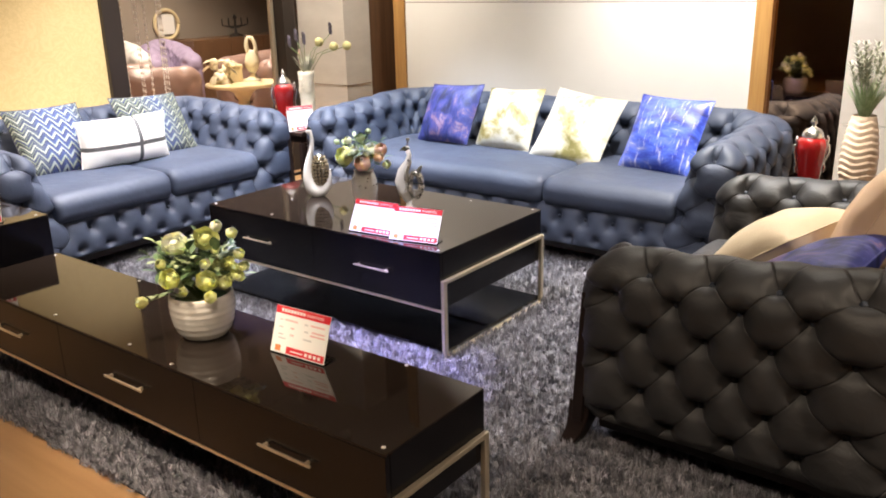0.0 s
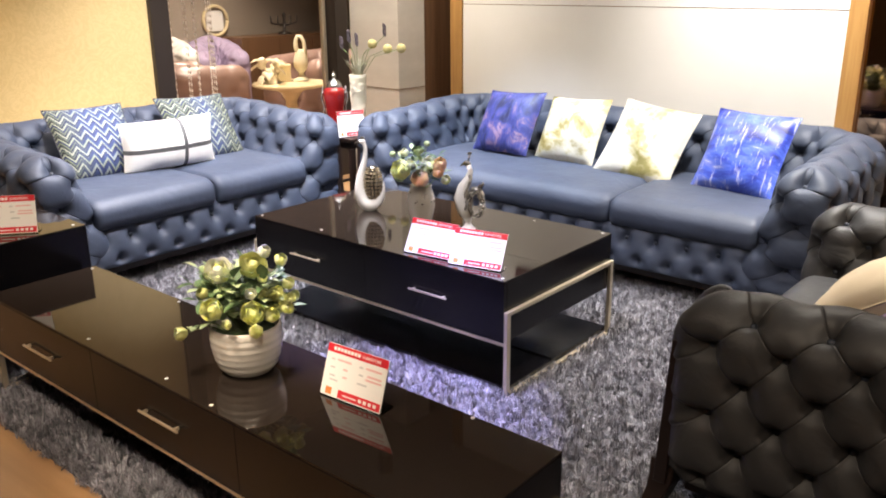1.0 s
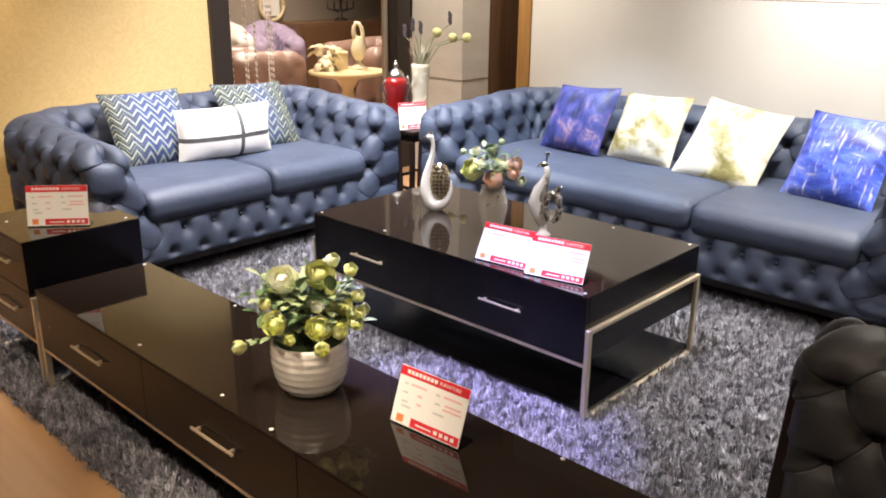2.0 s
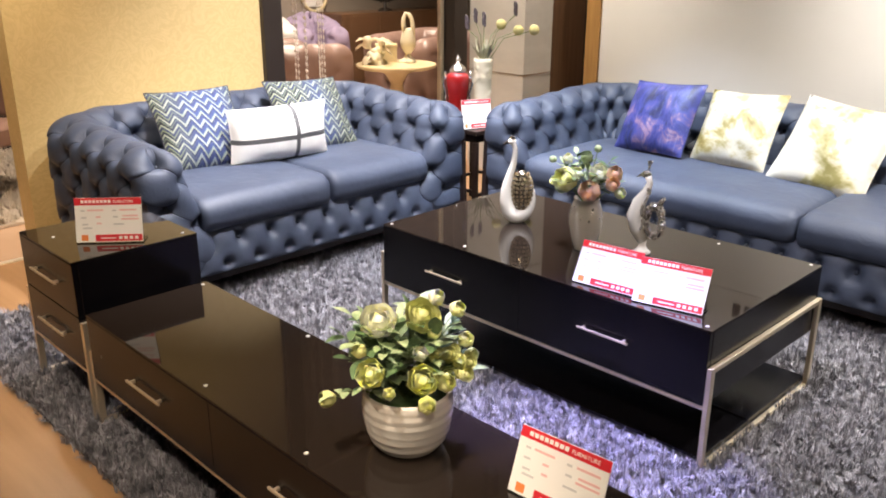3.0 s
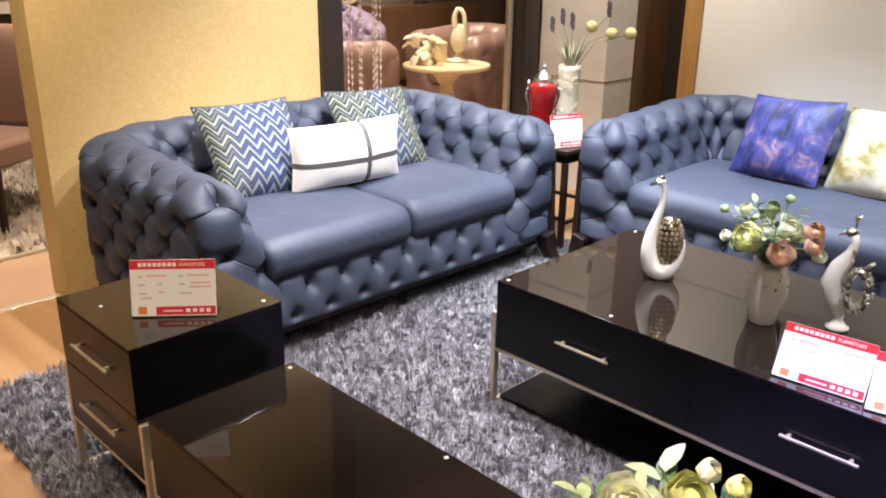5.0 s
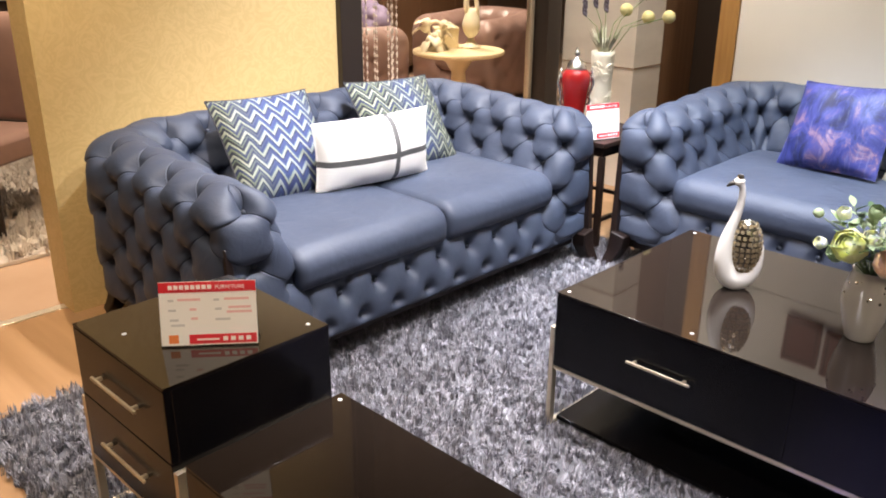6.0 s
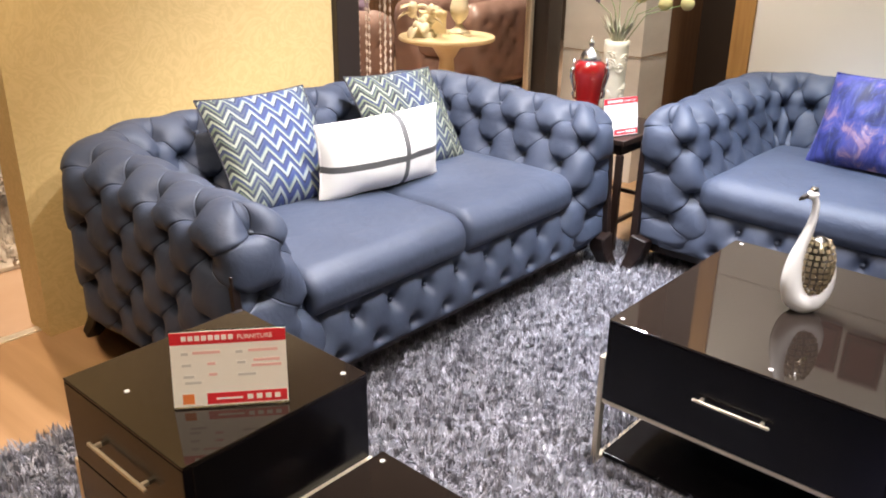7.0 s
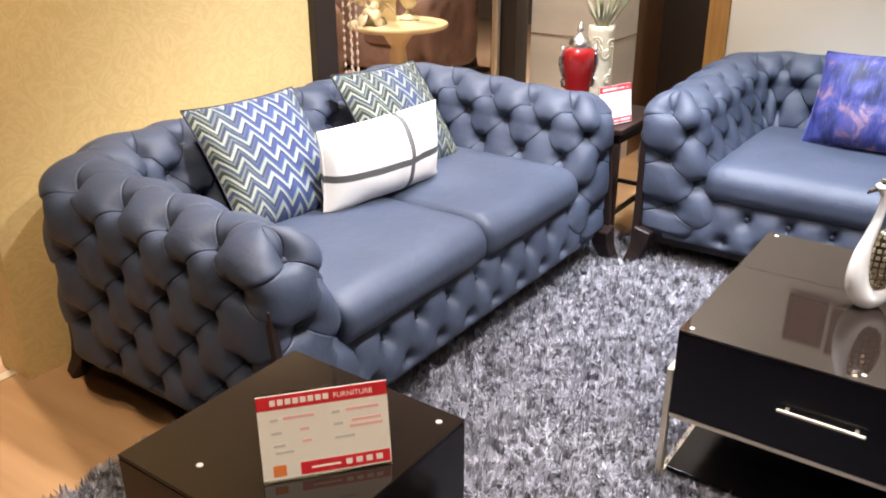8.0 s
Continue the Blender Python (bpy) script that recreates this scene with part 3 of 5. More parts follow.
        verts.append((x, 0.16, 0.35))
    for i in range(nx):
        for j in range(nz + 1):
            a = i * (nz + 2) + j
            faces.append((a, a + nz + 2, a + nz + 3, a + 1))
    grid_part("front_rail", verts, faces, hide, s, "buttoned front rail under the seat")
    if buttons:
        for i in range(round((x1 - x0) / gap) + 1):
            if 0 < i < round((x1 - x0) / gap):
                b = new("button", BUTTON)
                b.parent = s
                b.matrix_basis = pose(x0 + i * gap, 0.052, 0.262, 90, 0, 0)

    # seat cushions
    edges = [-ax + half + 0.045, *splits, ax - half - 0.045]
    for a, b in zip(edges, edges[1:]):
        part("seat_cushion", cushion(a + 0.003, b - 0.003, 0.022, depth - half - 0.13, 0.308, seat_top), hide, s, "smooth leather seat cushion", smooth=True)

    # plinth, corner posts and feet
    part("base", box(-ax - 0.05, ax + 0.05, 0.060, depth - 0.08, 0.080, 0.140, 0.006), dark_wood, s, "dark wooden plinth")
    for sx in (-1, 1):
        for front in (True, False):
            y = 0.002 if front else depth - 0.080
            outx = sx * (width / 2 + (-0.036 if front else -0.078))
            out = -1 if front else 1
            if wood and (front or back_posts):
                bm = bmesh.new()
                add_box(bm, -0.017, 0.017, -0.020, 0.020, 0.10, 0.55, 0.004)
                for v in bm.verts:
                    f = (v.co.z - 0.10) / 0.45
                    v.co.x = outx + (v.co.x * (1.0 - 0.35 * f)) + sx * 0.012 * (f - 0.4)
                    v.co.y = y + v.co.y * (1.0 - 0.45 * f) - out * 0.02 * f
                part("corner_post", bm, dark_wood, s, "dark wooden upright strip")
            bm = bmesh.new()
            add_tube(bm, [(outx - sx * 0.04, y, 0.16), (outx - sx * 0.028, y, 0.10), (outx - sx * 0.012, y + out * 0.012, 0.05), (outx + sx * 0.012, y + out * 0.035, 0.0)], [0.052, 0.050, 0.040, 0.030], 4)
            bmesh.ops.bevel(bm, geom=bm.edges[:], offset=0.004, segments=1, affect="EDGES")
            part("leg", bm, dark_wood, s, "dark flared wooden leg")
    return s


def cushion(x0, x1, y0, y1, z0, z1, n=26):
    """A full, rounded seat cushion with a crowned top."""
    bm = bmesh.new()
    hx, hy, hz = (x1 - x0) / 2, (y1 - y0) / 2, (z1 - z0) / 2
    c = Vector(((x0 + x1) / 2, (y0 + y1) / 2, (z0 + z1) / 2))
    r, rx = 0.058, 0.011
    bmesh.ops.create_cube(bm, size=2.0)
    bmesh.ops.subdivide_edges(bm, edges=bm.edges[:], cuts=n, use_grid_fill=True)
    for v in bm.verts:
        # gather the grid towards the rims so that the rounding is well sampled
        q = Vector([math.copysign(abs(a) ** 0.75, a) for a in v.co])
        p = Vector((q.x * hx, q.y * hy, q.z * hz))
        core = Vector((max(-hx + rx, min(hx - rx, p.x)), max(-hy + r, min(hy - r, p.y)), max(-hz + r, min(hz - r, p.z))))
        d = p - core
        if d.length > 1e-6:
            d.x *= r / rx
            d = d.normalized() * min(r, d.length)
            d.x *= rx / r
            p = core + d
        fx, fy = p.x / hx, p.y / hy
        crown = max(0.0, (1 - fx ** 12) * (1 - fy ** 4)) ** 0.5
        if v.co.z > 0:
            p.z += 0.020 * crown + 0.004 * noise.noise(Vector((c.x * 7 + p.x * 5, p.y * 5, c.y)))
        if p.y < 0 and abs(p.z) < hz:
            p.y -= 0.012 * (1 - (p.z / hz) ** 2) * (1 - fx ** 16)
        v.co = c + p
    return bm


sofa("two_seat_sofa", pose(-4.200, 2.860, 0, 0, 0, 90), "blue-grey leather deep-buttoned two-seat sofa beside the yellow wall", "sofa", 1.91, 1.06, [0.030], leather, soft=0.2)
sofa("long_sofa", pose(-2.748, 3.835, 0), "blue-grey leather deep-buttoned long sofa against the white wall", "sofa", 2.77, 1.06, [0.362], leather, soft=0.2)
sofa("tufted_armchair", pose(-1.31, 2.935, 0, 0, 0, -90), "charcoal leather deep-buttoned armchair turned to the tables", "armchair", 1.37, 1.06, [], leather_dark, soft=0.7, arm_top=0.685, back_top=0.74, back_posts=False)


# ---- cushions ----
def pillow(tl, tr, bl, mat, label, thick=0.15, name="throw_pillow", edge=None, trim=None, n=28, seed=0.0, group="throw pillows"):
    """A throw pillow given by three of its corners; its local x runs along its top, y up it."""
    tl, tr, bl = Vector(tl), Vector(tr), Vector(bl)
    x, y = tr - tl, tl - bl
    w, h = x.length, y.length
    x.normalize()
    z = x.cross(y).normalized()
    y = z.cross(x)
    c = (tr + bl) / 2
    m = Matrix(((x.x, y.x, z.x, c.x), (x.y, y.y, z.y, c.y), (x.z, y.z, z.z, c.z), (0, 0, 0, 1)))
    t = thing(name, m, label, "pillow", group)

    def place(a, b, side):
        pinch = 0.055
        px = a * w / 2 * (1 - pinch * (1 - b * b) * abs(a) ** 3)
        py = b * h / 2 * (1 - pinch * (1 - a * a) * abs(b) ** 3)
        full = (max(0.0, 1 - abs(a) ** 2.2) * max(0.0, 1 - abs(b) ** 2.2)) ** 0.55
        wrinkle = 0.014 * noise.noise(Vector((px * 11 + seed, py * 11, side * 3))) * full ** 0.5
        return (px, py, side * (thick / 2 * full + wrinkle))

    for side, nm in ((1, "cover"), (-1, "back_cover")):
        bm = bmesh.new()
        vs = [[bm.verts.new(place(-1 + 2 * i / n, -1 + 2 * j / n, side)) for j in range(n + 1)] for i in range(n + 1)]
        for i in range(n):
            for j in range(n):
                bm.faces.new((vs[i][j], vs[i + 1][j], vs[i + 1][j + 1], vs[i][j + 1]))
        part(nm, bm, mat if side > 0 or edge is None else edge, t, smooth=True)
    bm = bmesh.new()
    rim = [place(a, b, 0) for a, b in [(-1 + 0.1 * i, 1) for i in range(20)] + [(1, 1 - 0.1 * i) for i in range(20)] + [(1 - 0.1 * i, -1) for i in range(20)] + [(-1, -1 + 0.1 * i) for i in range(21)]]
    add_tube(bm, rim, 0.0035, 5)
    part("piping", bm, trim or mat, t, smooth=True)
    return t


pillow((-5.030, 2.362, 0.812), (-4.985, 2.80, 0.812), (-4.76, 2.355, 0.455), chevron, "blue white and green zigzag woven throw pillow on the two-seat sofa", seed=1, edge=dark_velvet, trim=dark_velvet)
pillow((-5.010, 3.030, 0.808), (-4.975, 3.485, 0.795), (-4.75, 3.015, 0.455), chevron_olive, "blue and green zigzag woven throw pillow behind a white one", seed=2, edge=dark_velvet, trim=dark_velvet)
pillow((-4.695, 2.628, 0.738), (-4.630, 3.175, 0.742), (-4.692, 2.615, 0.455), banded, "white rectangular lumbar pillow with crossing dark grey bands", seed=3, thick=0.18)
pillow((-3.605, 4.57, 0.808), (-3.170, 4.520, 0.832), (-3.650, 4.375, 0.460), violet_print, "violet and cobalt printed throw pillow on the long sofa", seed=4, edge=dark_velvet)
pillow((-3.20, 4.61, 0.800), (-2.785, 4.575, 0.818), (-3.19, 4.41, 0.455), cream_print, "cream throw pillow with olive gold blotched print", seed=5, edge=dark_velvet)
pillow((-2.735, 4.60, 0.832), (-2.285, 4.575, 0.785), (-2.705, 4.33, 0.462), cream_print_pale, "pale cream printed throw pillow leaning on the long sofa", seed=6, edge=dark_velvet)
pillow((-2.14, 4.53, 0.835), (-1.715, 4.47, 0.83), (-2.15, 4.31, 0.465), blue_print, "bright cobalt blue throw pillow with white brush strokes", seed=7, edge=dark_velvet)
pillow((-0.70, 3.12, 0.70), (-0.80, 2.66, 0.70), (-1.02, 3.14, 0.47), beige_fabric, "beige throw pillow lying in the charcoal armchair", seed=8, thick=0.22)
pillow((-0.50, 3.14, 0.93), (-0.52, 2.68, 0.93), (-0.70, 3.16, 0.52), peach_fabric, "peach throw pillow in the charcoal armchair", seed=9, thick=0.20)
pillow((-0.52, 2.83, 0.73), (-0.57, 2.36, 0.71), (-0.90, 2.83, 0.53), violet_print, "dark violet printed throw pillow in the charcoal armchair", seed=10)


# ---- rug ----
def shag(name, x0, x1, y0, y1, count, length, mat, parent, seed, z=0.008, thin=0.0016, pressed=None):
    """Loose pile: short bent blades, past counting."""
    rng = np.random.default_rng(seed)
    tufts = count // 9
    which = rng.integers(0, tufts, count)
    px = rng.uniform(x0, x1, tufts)[which] + rng.normal(0, 0.006, count)
    py = rng.uniform(y0, y1, tufts)[which] + rng.normal(0, 0.006, count)
    yaw = rng.uniform(0, 2 * np.pi, tufts)[which] + rng.normal(0, 0.55, count)
    lean = (np.abs(rng.normal(0.75, 0.5, tufts))[which] + rng.normal(0, 0.28, count)).clip(0.05, 1.45)
    ln = length * rng.uniform(0.7, 1.3, count)
    if pressed:
        flat = (px > pressed[0]) & (px < pressed[1]) & (py > pressed[2]) & (py < pressed[3])
        ln, lean = np.where(flat, ln * 0.3, ln), np.where(flat, 1.4, lean)
    w = thin * rng.uniform(0.7, 1.5, count)
    dx, dy = np.cos(yaw), np.sin(yaw)
    sx, sy = -dy * w, dx * w
    base = np.stack([px, py, np.full(count, z)], 1)
    mid = base + np.stack([dx * np.sin(lean * 0.6), dy * np.sin(lean * 0.6), np.cos(lean * 0.6)], 1) * ln[:, None] * 0.55
    tip = mid + np.stack([dx * np.sin(lean * 1.25), dy * np.sin(lean * 1.25), np.cos(lean * 1.25)], 1) * ln[:, None] * 0.5
    tip[:, 2] = np.maximum(tip[:, 2], z + 0.004)
    side = np.stack([sx, sy, np.zeros(count)], 1)
    verts = np.stack([base - side, base + side, mid - side, mid + side, tip], 1).reshape(-1, 3)
    k = np.arange(count)[:, None] * 5
    quads = (k + [0, 1, 3, 2]).tolist()
    tris = (k + [2, 3, 4]).tolist()
    ob = grid_part(name, verts.tolist(), quads + tris, mat, parent, smooth=True)
    ob["kind"] = "stuff"
    return ob


RUG = (-4.69, 0.35, 1.29, 4.05)
rug = thing("shag_rug", pose(0, 0, 0), "thick silver-grey shag rug under tables and sofas", "rug")
part("backing", box(RUG[0], RUG[1], RUG[2], RUG[3], 0.0, 0.009, 0.003), rug_backing, rug)
shag("shag_surface", RUG[0] - 0.01, RUG[1], RUG[2] - 0.01, RUG[3], 460000, 0.031, rug_pile, rug, 3, thin=0.0017, pressed=(-3.47, -2.05, 2.56, 3.33))


# ---- black lacquer tables ----
def bar_handle(parent, x0, x1, y, z):
    """A slim bar pull on two posts, in front of a face that looks to -y."""
    h = part("handle", box(x0, x1, y - 0.020, y - 0.013, z - 0.0034, z + 0.0034, 0.0012), gold_steel, parent, "slim champagne metal bar handle")
    for x in (x0 + 0.02, x1 - 0.02):
        part("post", box(x - 0.004, x + 0.004, y - 0.014, y, z - 0.004, z + 0.004), gold_steel, h)
    return h


def end_frame(parent, x0, x1, y0, y1, rail):
    """A closed metal end frame: two legs, a rail and a floor bar."""
    t = 0.022
    part("leg", box(x0, x1, y0, y0 + t, 0.0, rail, 0.002), gold_steel, parent, "champagne metal leg")
    part("leg", box(x0, x1, y1 - t, y1, 0.0, rail, 0.002), gold_steel, parent, "champagne metal leg")
    part("side_rail", box(x0, x1, y0 + t, y1 - t, rail - 0.016, rail, 0.002), gold_steel, parent, "champagne metal rail")
    part("floor_bar", box(x0, x1, y0 + t, y1 - t, 0.004, 0.022, 0.002), gold_steel, parent, "champagne metal floor bar")


def pads(parent, places, z):
    for x, y in places:
        part("corner_pad", add_lathe(bmesh.new(), [(0.006, z), (0.006, z + 0.0015), (0.005, z + 0.002)], 8, (x, y, 0)), pad_foam, parent, "small white glass pad")


def drawer_table(name, label, category, x0, x1, y0, y1, top, bottom, rail, drawers, handle_w, pad_at, rows=1, lower=None, shift=0.0):
    cx, cy = (x0 + x1) / 2, (y0 + y1) / 2
    t = thing(name, pose(cx, cy, 0), label, category)
    a, b, c, d = x0 - cx, x1 - cx, y0 - cy, y1 - cy
    part("body", box(a, b, c + 0.018, d, bottom, top - 0.006, 0.003), black_lacquer, t, "black lacquered carcass")
    part("tabletop", box(a, b, c, d, top - 0.006, top, 0.0015), black_glass, t, "mirror-black glass top")
    w = (b - a) / drawers
    h = (top - 0.006 - bottom) / rows
    for i in range(drawers):
        for r in range(rows):
            z0 = bottom + r * h
            dr = part("drawer", box(a + i * w + 0.0006, a + (i + 1) * w - 0.0006, c, c + 0.017, z0 + 0.001, z0 + h - 0.002, 0.0015), black_lacquer, t)
            mid = a + (i + 0.5) * w + shift
            bar_handle(dr, mid - handle_w / 2, mid + handle_w / 2, c, z0 + h * 0.5)
    part("front_strip", box(a, b, c + 0.002, c + 0.020, bottom - 0.014, bottom, 0.002), gold_steel, t, "champagne metal strip under the front")
    end_frame(t, a - 0.017, a - 0.001, c, d, rail)
    end_frame(t, b + 0.001, b + 0.017, c, d, rail)
    if lower:
        part("lower_shelf", box(a + 0.002, b - 0.002, lower[0] - cy, d - 0.004, 0.026, 0.042, 0.002), black_lacquer, t, "black gloss shelf near the floor")
        part("lower_front", box(a + 0.002, b - 0.002, c + 0.03, lower[0] - cy - 0.002, 0.022, 0.036, 0.002), black_lacquer, t, "black board near the floor")
    pads(t, [(px - cx, py - cy) for px, py in pad_at], top)
    return t


drawer_table("coffee_table", "black gloss rectangular coffee table with two drawers and metal frame", "coffee table", -3.46, -2.06, 2.55, 3.315, 0.46, 0.222, 0.345, 2, 0.19,
             [(-3.435, 2.575), (-3.05, 2.585), (-2.085, 2.575), (-2.09, 3.29), (-3.43, 3.29), (-2.42, 3.27)], lower=(2.885,))
drawer_table("tv_cabinet", "long low black gloss media cabinet with three drawers on the rug", "cabinet", -3.55, -1.356, 1.405, 1.822, 0.395, 0.175, 0.268, 3, 0.20,
             [(-3.525, 1.797), (-2.88, 1.437), (-2.94, 1.806), (-2.208, 1.424), (-2.44, 1.436), (-1.623, 1.812), (-1.382, 1.43)], shift=0.02)
drawer_table("side_cabinet", "black gloss two-drawer side cabinet beside the long cabinet", "cabinet", -4.042, -3.606, 1.403, 1.836, 0.552, 0.185, 0.350, 1, 0.215,
             [(-3.64, 1.80), (-3.90, 1.465)], rows=2)


# ---- price cards in clear stands ----
def lettering(parent, text, x, z, size, mat, label):
    data = bpy.data.curves.new("lettering", "FONT")
    data.body, data.size, data.extrude, data.align_x = text, size, 0.0003, "LEFT"
    data.materials.append(mat)
    ob = new("lettering", data)
    ob.parent = parent
    ob.matrix_basis = pose(x, -0.0022, z, 90, 0, 0)
    ob["label"] = label
    return ob


def price_card(x, y, z, yaw, lean, width=0.205, height=0.142, label="red and white printed price card in a clear acrylic stand"):
    t = thing("price_card", pose(x, y, z, 0, 0, yaw), label, "price card", "price cards")
    w, h = width / 2, height
    bm = bmesh.new()
    add_box(bm, -w, w, -0.0012, 0.0012, 0.004, h, 0.0)
    face = part("card", bm, card_white, t, "white printed card")
    face.matrix_basis = pose(0, 0, 0, -lean, 0, 0)

    def flat(name, x0, x1, z0, z1, mat, y=-0.0018, lab=""):
        return part(name, box(x0, x1, y, -0.001, z0, z1), mat, face, lab)

    flat("header_band", -w, w, h * 0.84, h * 0.995, card_red, lab="red header band")
    flat("footer_band", -w * 0.42, w * 0.98, h * 0.045, h * 0.19, card_red, lab="red footer band")
    flat("emblem", -w * 0.84, -w * 0.64, h * 0.06, h * 0.19, card_orange, lab="small orange emblem")
    for i in range(8):
        flat("mark", -w * 0.80 + i * w * 0.115, -w * 0.80 + i * w * 0.115 + w * 0.085, h * 0.885, h * 0.95, card_letter, -0.0024)
    for i in range(4):
        flat("mark", w * (0.28 + 0.16 * i), w * (0.38 + 0.16 * i), h * 0.085, h * 0.15, card_letter, -0.0024)
    flat("mark", -w * 0.26, w * 0.2, h * 0.10, h * 0.125, card_letter, -0.0024)
    lettering(face, "FURNITURE", w * 0.16, h * 0.885, 0.0125, card_letter, "small white lettering")
    for a, b, c, mat in ((-0.82, -0.70, 0.70, card_ink), (-0.62, -0.15, 0.71, card_pink), (0.12, 0.24, 0.70, card_ink), (0.34, 0.85, 0.71, card_pink),
                         (-0.82, -0.66, 0.55, card_ink), (-0.38, -0.24, 0.56, card_pink), (0.14, 0.28, 0.56, card_ink), (0.42, 0.88, 0.58, card_pink), (0.38, 0.9, 0.51, card_pink),
                         (-0.80, -0.62, 0.40, card_ink), (-0.36, -0.22, 0.42, card_pink), (0.14, 0.45, 0.40, card_ink), (-0.78, -0.5, 0.32, card_ink)):
        flat("mark", w * a, w * b, h * c, h * (c + 0.035), mat)
    st = bmesh.new()
    add_box(st, -w - 0.001, w + 0.001, 0.002, 0.004, 0.0, h + 0.003)
    stand = part("stand", st, acrylic, t, "clear acrylic stand")
    stand.matrix_basis = pose(0, 0, 0, -lean, 0, 0)
    part("foot", box(-w, w, 0.0, 0.06, 0.0, 0.002), acrylic, t, "clear acrylic foot")
    return t


price_card(-3.705, 1.575, 0.553, 50.0, 12.0, 0.214, 0.150)
price_card(-1.925, 1.660, 0.396, 4.0, 20.0, 0.212, 0.146)
price_card(-2.46, 2.592, 0.461, 6.0, 28.0, 0.215, 0.143)
price_card(-2.235, 2.600, 0.461, 12.0, 28.0, 0.215, 0.143)


# ---- ornaments on the coffee table ----
def swan(x, y, z, yaw, height):
    """A crescent-bodied ceramic bird with a mosaic wing; its neck stands at local -x."""
    t = thing("swan_ornament", pose(x, y, z, 0, 0, yaw), "white glazed swan ornament with champagne mosaic wing on black table", "ornament")
    k = height / 0.34
    path = [(0.066, 0.0, 0.135), (0.064, 0, 0.10), (0.052, 0, 0.062), (0.028, 0, 0.034), (0.0, 0, 0.026), (-0.026, 0, 0.042), (-0.040, 0, 0.085), (-0.040, 0, 0.14),
            (-0.030, 0, 0.19), (-0.018, 0, 0.235), (-0.012, 0, 0.275), (-0.014, 0, 0.305), (-0.022, 0, 0.322)]
    rad = [0.003, 0.011, 0.020, 0.029, 0.033, 0.032, 0.028, 0.022, 0.016, 0.0125, 0.010, 0.009, 0.010]
    fine, fr = [], []
    for i in range(len(path) - 1):
        p0, p1, p2, p3 = (Vector(path[max(0, min(len(path) - 1, i + d))]) for d in (-1, 0, 1, 2))
        for j in range(4):
            f = j / 4
            fine.append((0.5 * ((2 * p1) + (p2 - p0) * f + (2 * p0 - 5 * p1 + 4 * p2 - p3) * f * f + (3 * p1 - p0 - 3 * p2 + p3) * f ** 3)) * k)
            fr.append((rad[i] * (1 - f) + rad[i + 1] * f) * k)
    fine.append(Vector(path[-1]) * k)
    fr.append(rad[-1] * k)
    part("body", add_tube(bmesh.new(), fine, fr, 14), ceramic, t, smooth=True)
    bm = bmesh.new()
    add_ball(bm, (-0.026 * k, 0, 0.326 * k), 0.014 * k, (1.25, 0.85, 0.9), 12, 8)
    head = part("head", bm, ceramic, t, smooth=True)
    bm = bmesh.new()
    add_tube(bm, [(-0.038 * k, 0, 0.325 * k), (-0.052 * k, 0, 0.318 * k), (-0.060 * k, 0, 0.312 * k)], [0.008 * k, 0.006 * k, 0.002 * k], 8)
    part("beak", bm, dark_frame, head, "dark beak", smooth=True)
    part("crown", add_ball(bmesh.new(), (-0.024 * k, 0, 0.341 * k), 0.009 * k, (1.2, 1.2, 0.8), 8, 6), chrome, head, "small crystal crown")
    # wing: a leaf-shaped core set with small mirror squares in rows
    bm = bmesh.new()
    add_ball(bm, (0.018 * k, 0, 0.130 * k), 0.084 * k, (0.54, 0.42, 1.0), 18, 14)
    wing = part("wing", bm, mosaic, t, "dark silver mosaic wing", smooth=True)
    bm = bmesh.new()
    for r in range(9):
        zz = -0.068 + 0.017 * r
        rr = math.sqrt(max(0.0, 1 - (zz / 0.084) ** 2))
        cnt = max(6, int(18 * rr))
        for i in range(cnt):
            a = 2 * math.pi * i / cnt + 0.2 * r
            n = Vector((math.cos(a) / 0.54, math.sin(a) / 0.42, zz / 0.084)).normalized()
            c = Vector(((0.018 + 0.0455 * rr * math.cos(a)) * k, 0.0355 * rr * math.sin(a) * k, (0.130 + zz) * k))
            m = Matrix.Translation(c) @ n.to_track_quat("Z", "Y").to_matrix().to_4x4() @ Matrix.Diagonal((0.0105 * k, 0.0105 * k, 0.005 * k, 1))
            bmesh.ops.create_cube(bm, size=1.0, matrix=m)
    tiles = part("mosaic_tiles", bm, tile_gold, wing, "tiny square champagne mirror tiles")
    tiles["kind"] = "stuff"
    return t


swan(-3.115, 2.945, 0.461, 42.0, 0.335)


